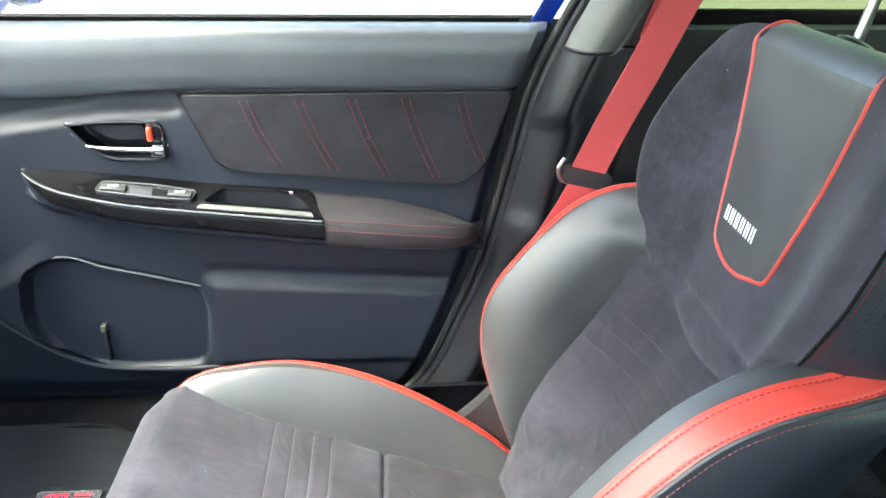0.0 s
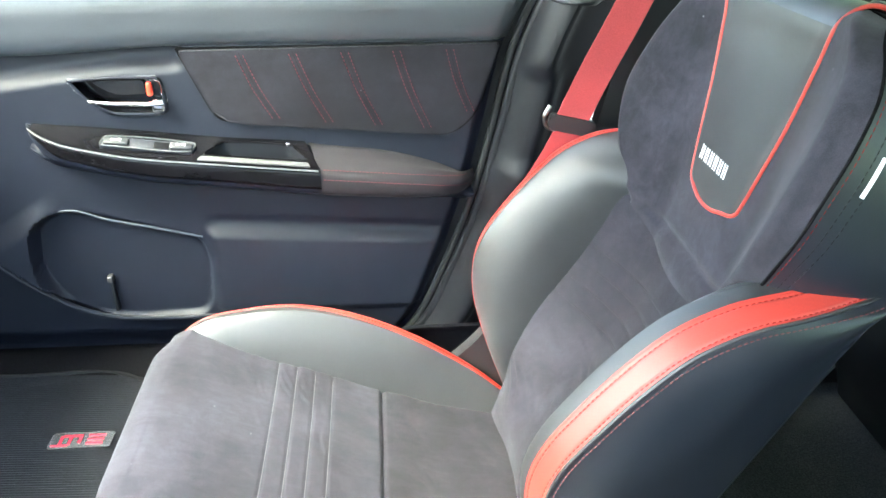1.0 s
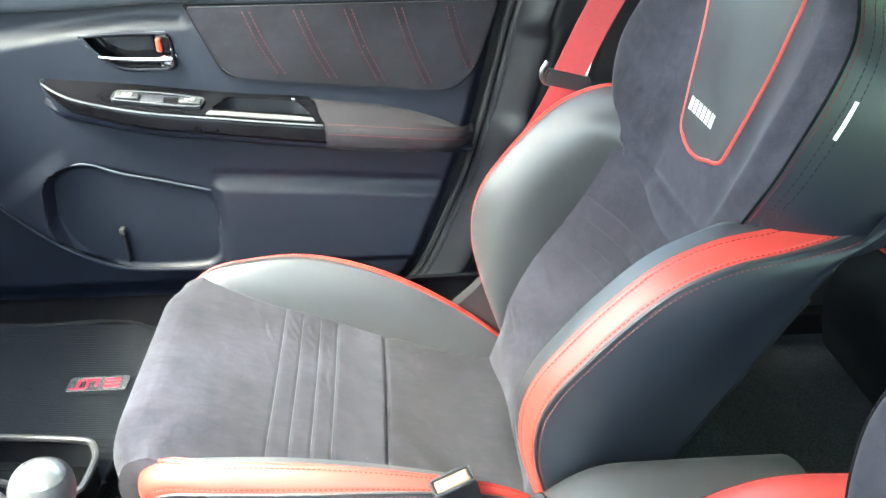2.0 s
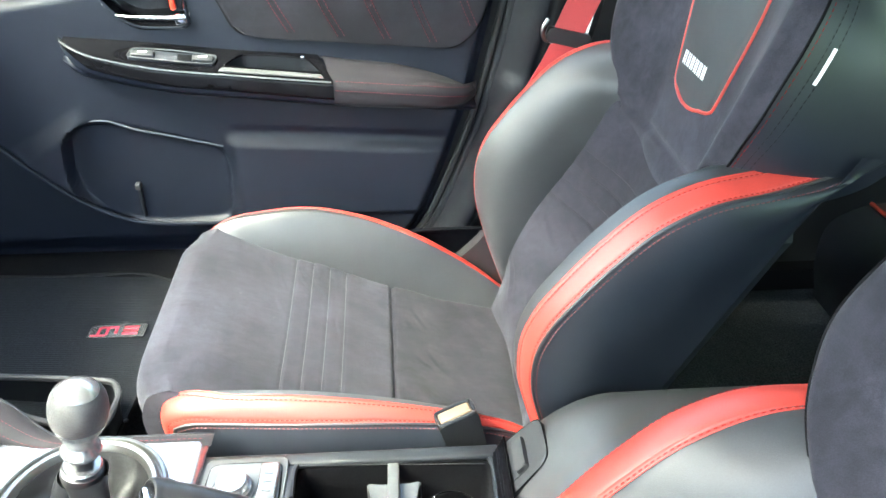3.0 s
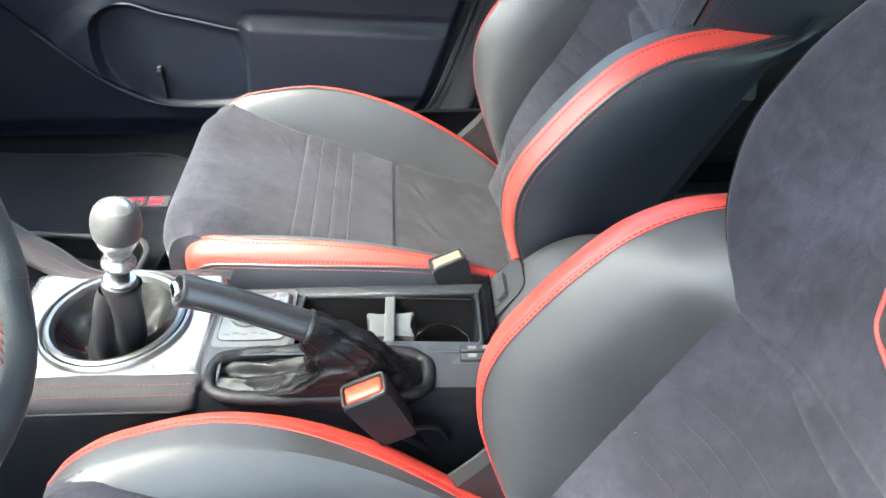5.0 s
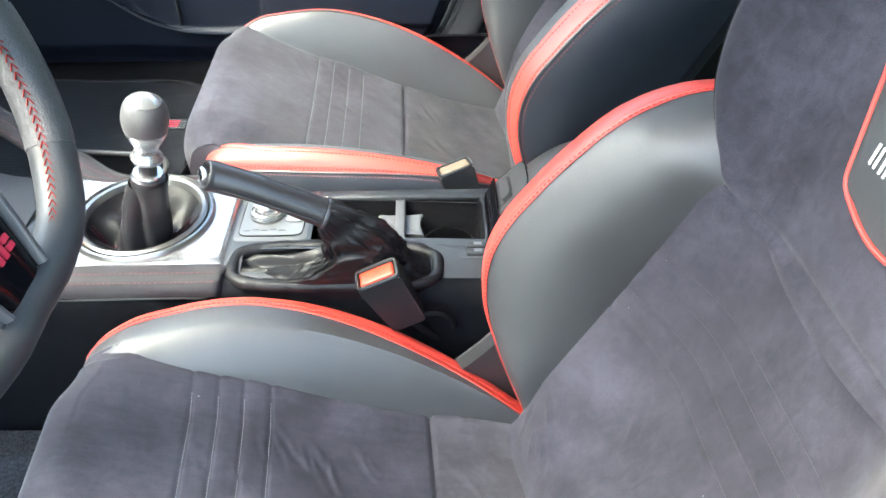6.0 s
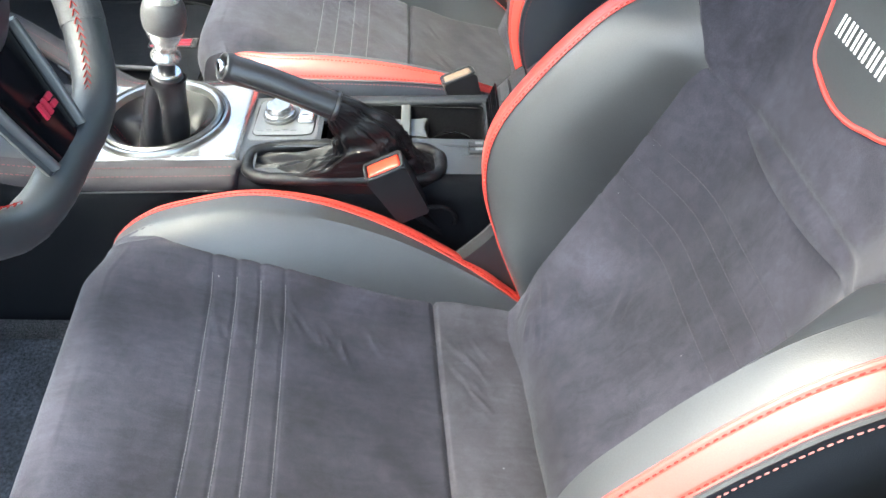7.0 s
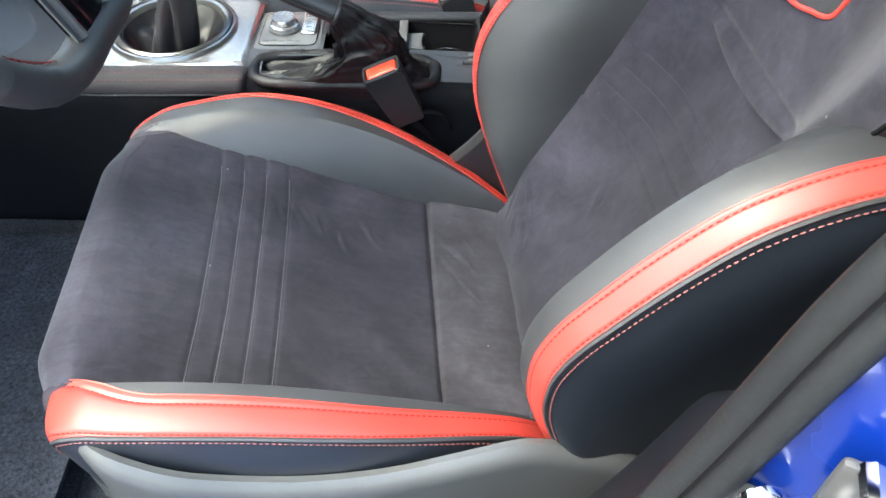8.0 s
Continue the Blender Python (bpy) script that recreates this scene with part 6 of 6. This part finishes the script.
part("wall", sheet(tray_wall, 80, 6, ring=True), DARK_PLASTIC, tray_box)
part("base", slab([(-0.48 + (a + 0.48) * 0.92, 0.345 + (b - 0.345) * 0.9) for a, b in TRAY], lambda a, b, d: (a, b, 0.090 + d), 0.004, 0.0), BLACK, tray_box)
part("lip", tube([(a, b, 0.141) for a, b in TRAY] + [(TRAY[0][0], TRAY[0][1], 0.141)], 0.0050, 8, 120), PANEL_GREY, tray_box, "grey rounded lip")
for k in range(7):
    part("rivet", lathe([(0.0, 0.003), (0.003, 0.002), (0.004, 0.0)], (-0.56 + 0.022 * k, 0.345 - 0.008 * (k % 2), 0.0945), n=10), PANEL_GREY, tray_box)

# ---- steering wheel ----
wheel = thing("steering_wheel", (-0.325, -0.335, 0.640), "black leather steering wheel with red stitching", "steering wheel")
TILT_W = radians(18)
W_UP = Vector((-math.sin(TILT_W), 0, math.cos(TILT_W)))
W_OUT = Vector((math.cos(TILT_W), 0, math.sin(TILT_W)))


def on_wheel(a, b, d=0.0):
    """a across to the passenger side, b up, d towards the driver."""
    return Vector((0, a, 0)) + W_UP * b + W_OUT * d


def rim_line(t):
    a = 2 * math.pi * t
    b = 0.173 * math.sin(a)
    return on_wheel(0.173 * math.cos(a), max(b, -0.158 - 0.01 * math.cos(a) ** 2))


def rim_piece(t0, t1, r, name, mat, label):
    return part(name, tube([rim_line(t0 + (t1 - t0) * k / 24) for k in range(25)], r, 18, 60, 1.12, rz=(1, 0, 0.3)), mat, wheel, label)


rim = rim_piece(0.0, 1.0, 0.0165, "rim", LEATHER, "black leather rim")
for t0, t1 in ((0.89, 0.99), (0.51, 0.61)):
    rim_piece(t0, t1, 0.0172, "grip_section", KNOB_GRIP, "perforated leather grip section")
# cross stitching on the inner side of the rim
for t0, t1 in ((0.60, 0.69), (0.81, 0.90), (0.90, 0.99), (0.02, 0.20), (0.30, 0.48)):
    def seam(t, k):
        p = rim_line(t)
        ang = radians(20 + k)
        return p - p.normalized() * (0.0178 * math.cos(ang)) + W_OUT * (0.0178 * math.sin(ang))
    pairs, n = [], int((t1 - t0) * 150)
    for i in range(n):
        a, b = t0 + (t1 - t0) * i / n, t0 + (t1 - t0) * (i + 0.8) / n
        pairs += [(seam(a, -9), seam(b, 0)), (seam(a, 9), seam(b, 0))]
    part("stitching", threads(pairs, 0.0006), BAND_THREAD, rim)


def spoke(points, half, name, mat, d=0.004):
    at = curve(points)

    def f(u, v):
        a, b = at(u)
        a2, b2 = at(min(u + 0.02, 1))
        a1, b1 = at(max(u - 0.02, 0))
        n = math.hypot(a2 - a1, b2 - b1)
        w = (2 * v - 1) * (half(u) if callable(half) else half)
        return on_wheel(a - (b2 - b1) / n * w, b + (a2 - a1) / n * w, d + 0.006 * (1 - (2 * v - 1) ** 4))
    return part(name, sheet(f, 24, 12, 0.012), mat, wheel)


part("airbag_cover", lathe([(0.0, 0.034), (0.03, 0.033), (0.052, 0.028), (0.064, 0.016), (0.068, 0.0), (0.066, -0.03)], (0, 0, 0), (0, 90 - 18, 0), 40), SIDE_LEATHER, wheel, "round airbag cover")
for sg in (1, -1):
    spoke([(sg * 0.055, 0.012), (sg * 0.10, 0.010), (sg * 0.160, 0.004)], lambda u: 0.030 - 0.010 * math.sin(u * math.pi), "side_spoke", SPOKE_GREY)
    spoke([(sg * 0.070, 0.026), (sg * 0.11, 0.022), (sg * 0.150, 0.024)], 0.003, "spoke_trim", PANEL_GREY, 0.012)
low = spoke([(0, -0.055), (0, -0.10), (0, -0.150)], lambda u: 0.044 - 0.014 * u, "lower_spoke", GLOSS, 0.006)
for sg in (1, -1):
    spoke([(sg * 0.040, -0.058), (sg * 0.036, -0.10), (sg * 0.029, -0.145)], 0.0034, "spoke_edge", LIGHT_PANEL, 0.010)
for a, b, w, h in ((-0.012, -0.112, 0.006, 0.017), (-0.002, -0.112, 0.006, 0.017), (0.010, -0.116, 0.010, 0.006), (0.010, -0.107, 0.010, 0.006)):
    bar = bmesh.new()
    bmesh.ops.create_cube(bar, size=1)
    for v in bar.verts:
        x, y, z = v.co
        v.co = on_wheel(0.004 + 0.72 * (a + x * w), -0.112 + 0.72 * (b + 0.112 + y * h), 0.0165 + z * 0.002)
    part("mark", bar, BADGE_RED, low)
column = part("column", tube([on_wheel(0, 0, -0.03), on_wheel(0, -0.01, -0.15), on_wheel(0, -0.02, -0.42)], lambda u: 0.05 + 0.015 * u, 20, 20), DARK_PLASTIC, wheel, "dark steering column shroud")
part("stalk", tube([on_wheel(0.05, 0.02, -0.06), on_wheel(0.11, 0.03, -0.055), on_wheel(0.165, 0.035, -0.05)], lambda u: 0.007 + 0.003 * u, 10, 16), DARK_PLASTIC, wheel)

# ---- rear bench ----
bench = thing("rear_bench", (0, 0, 0), "dark rear bench seat with red piping", "car seat")


def bench_seat(u, v):
    y = -0.66 + 1.34 * v
    x, z = curve([(0.80, 0.02), (0.775, 0.12), (0.785, 0.21), (0.84, 0.245), (1.0, 0.225), (1.22, 0.19)])(u)
    return (x, y, z - 0.02 * math.cos(v * 4 * math.pi) * ease(u * 2))


part("cushion", sheet(bench_seat, 30, 30), SIDE_LEATHER, bench)


def bench_back(u, v):
    y = -0.66 + 1.34 * v
    x, z = curve([(1.20, 0.16), (1.25, 0.30), (1.33, 0.50), (1.41, 0.70), (1.45, 0.74), (1.50, 0.72)])(u)
    return (x + 0.02 * math.cos(v * 4 * math.pi), y, z)


part("backrest", sheet(bench_back, 30, 30), SIDE_LEATHER, bench)
part("piping", tube([Vector(bench_seat(0.42, v)) + Vector((0, 0, 0.002)) for v in np.linspace(0, 1, 24)], 0.004, 6, 60), RED, bench)

# striker and bolt on the driver side pillar
striker = thing("door_striker", (0.183, -0.789, 0.566), "chrome door striker on the blue pillar", "door striker")
part("plate", box((0.020, 0.006, 0.036), (0, 0.0, 0), 0.004, 2, (0, 0, -28)), PANEL_GREY, striker)
part("loop", tube([(0, 0, 0.018), (-0.008, -0.022, 0.018), (-0.011, -0.030, 0.010), (-0.011, -0.030, -0.010), (-0.008, -0.022, -0.018), (0, 0, -0.018)], 0.0050, 8, 30), CHROME, striker)
bolt = thing("pillar_bolt", (0.160, -0.781, 0.536), "small chrome bolt on the blue pillar", "bolt")
part("head", lathe([(0.0, 0.006), (0.006, 0.006), (0.008, 0.003), (0.010, 0.0), (0.010, -0.004)], (0, 0, 0), (90, 0, 0), 16), CHROME, bolt)
sticker = thing("sticker", (0, 0, 0), "pale sticker with small grey print on the pillar", "sticker")
part("film", sheet(lambda u, v: Vector(pillar_paint(0.03 + 0.09 * u, 0.490 + 0.040 * v)) + Vector((-0.001, -0.002, 0)), 6, 8), PANEL_GREY, sticker)
for k in range(4):
    part("print_bar", sheet(lambda u, v: Vector(pillar_paint(0.04 + 0.06 * u, 0.496 + 0.008 * k + 0.003 * v)) + Vector((-0.002, -0.0035, 0)), 4, 1), LABEL, sticker)
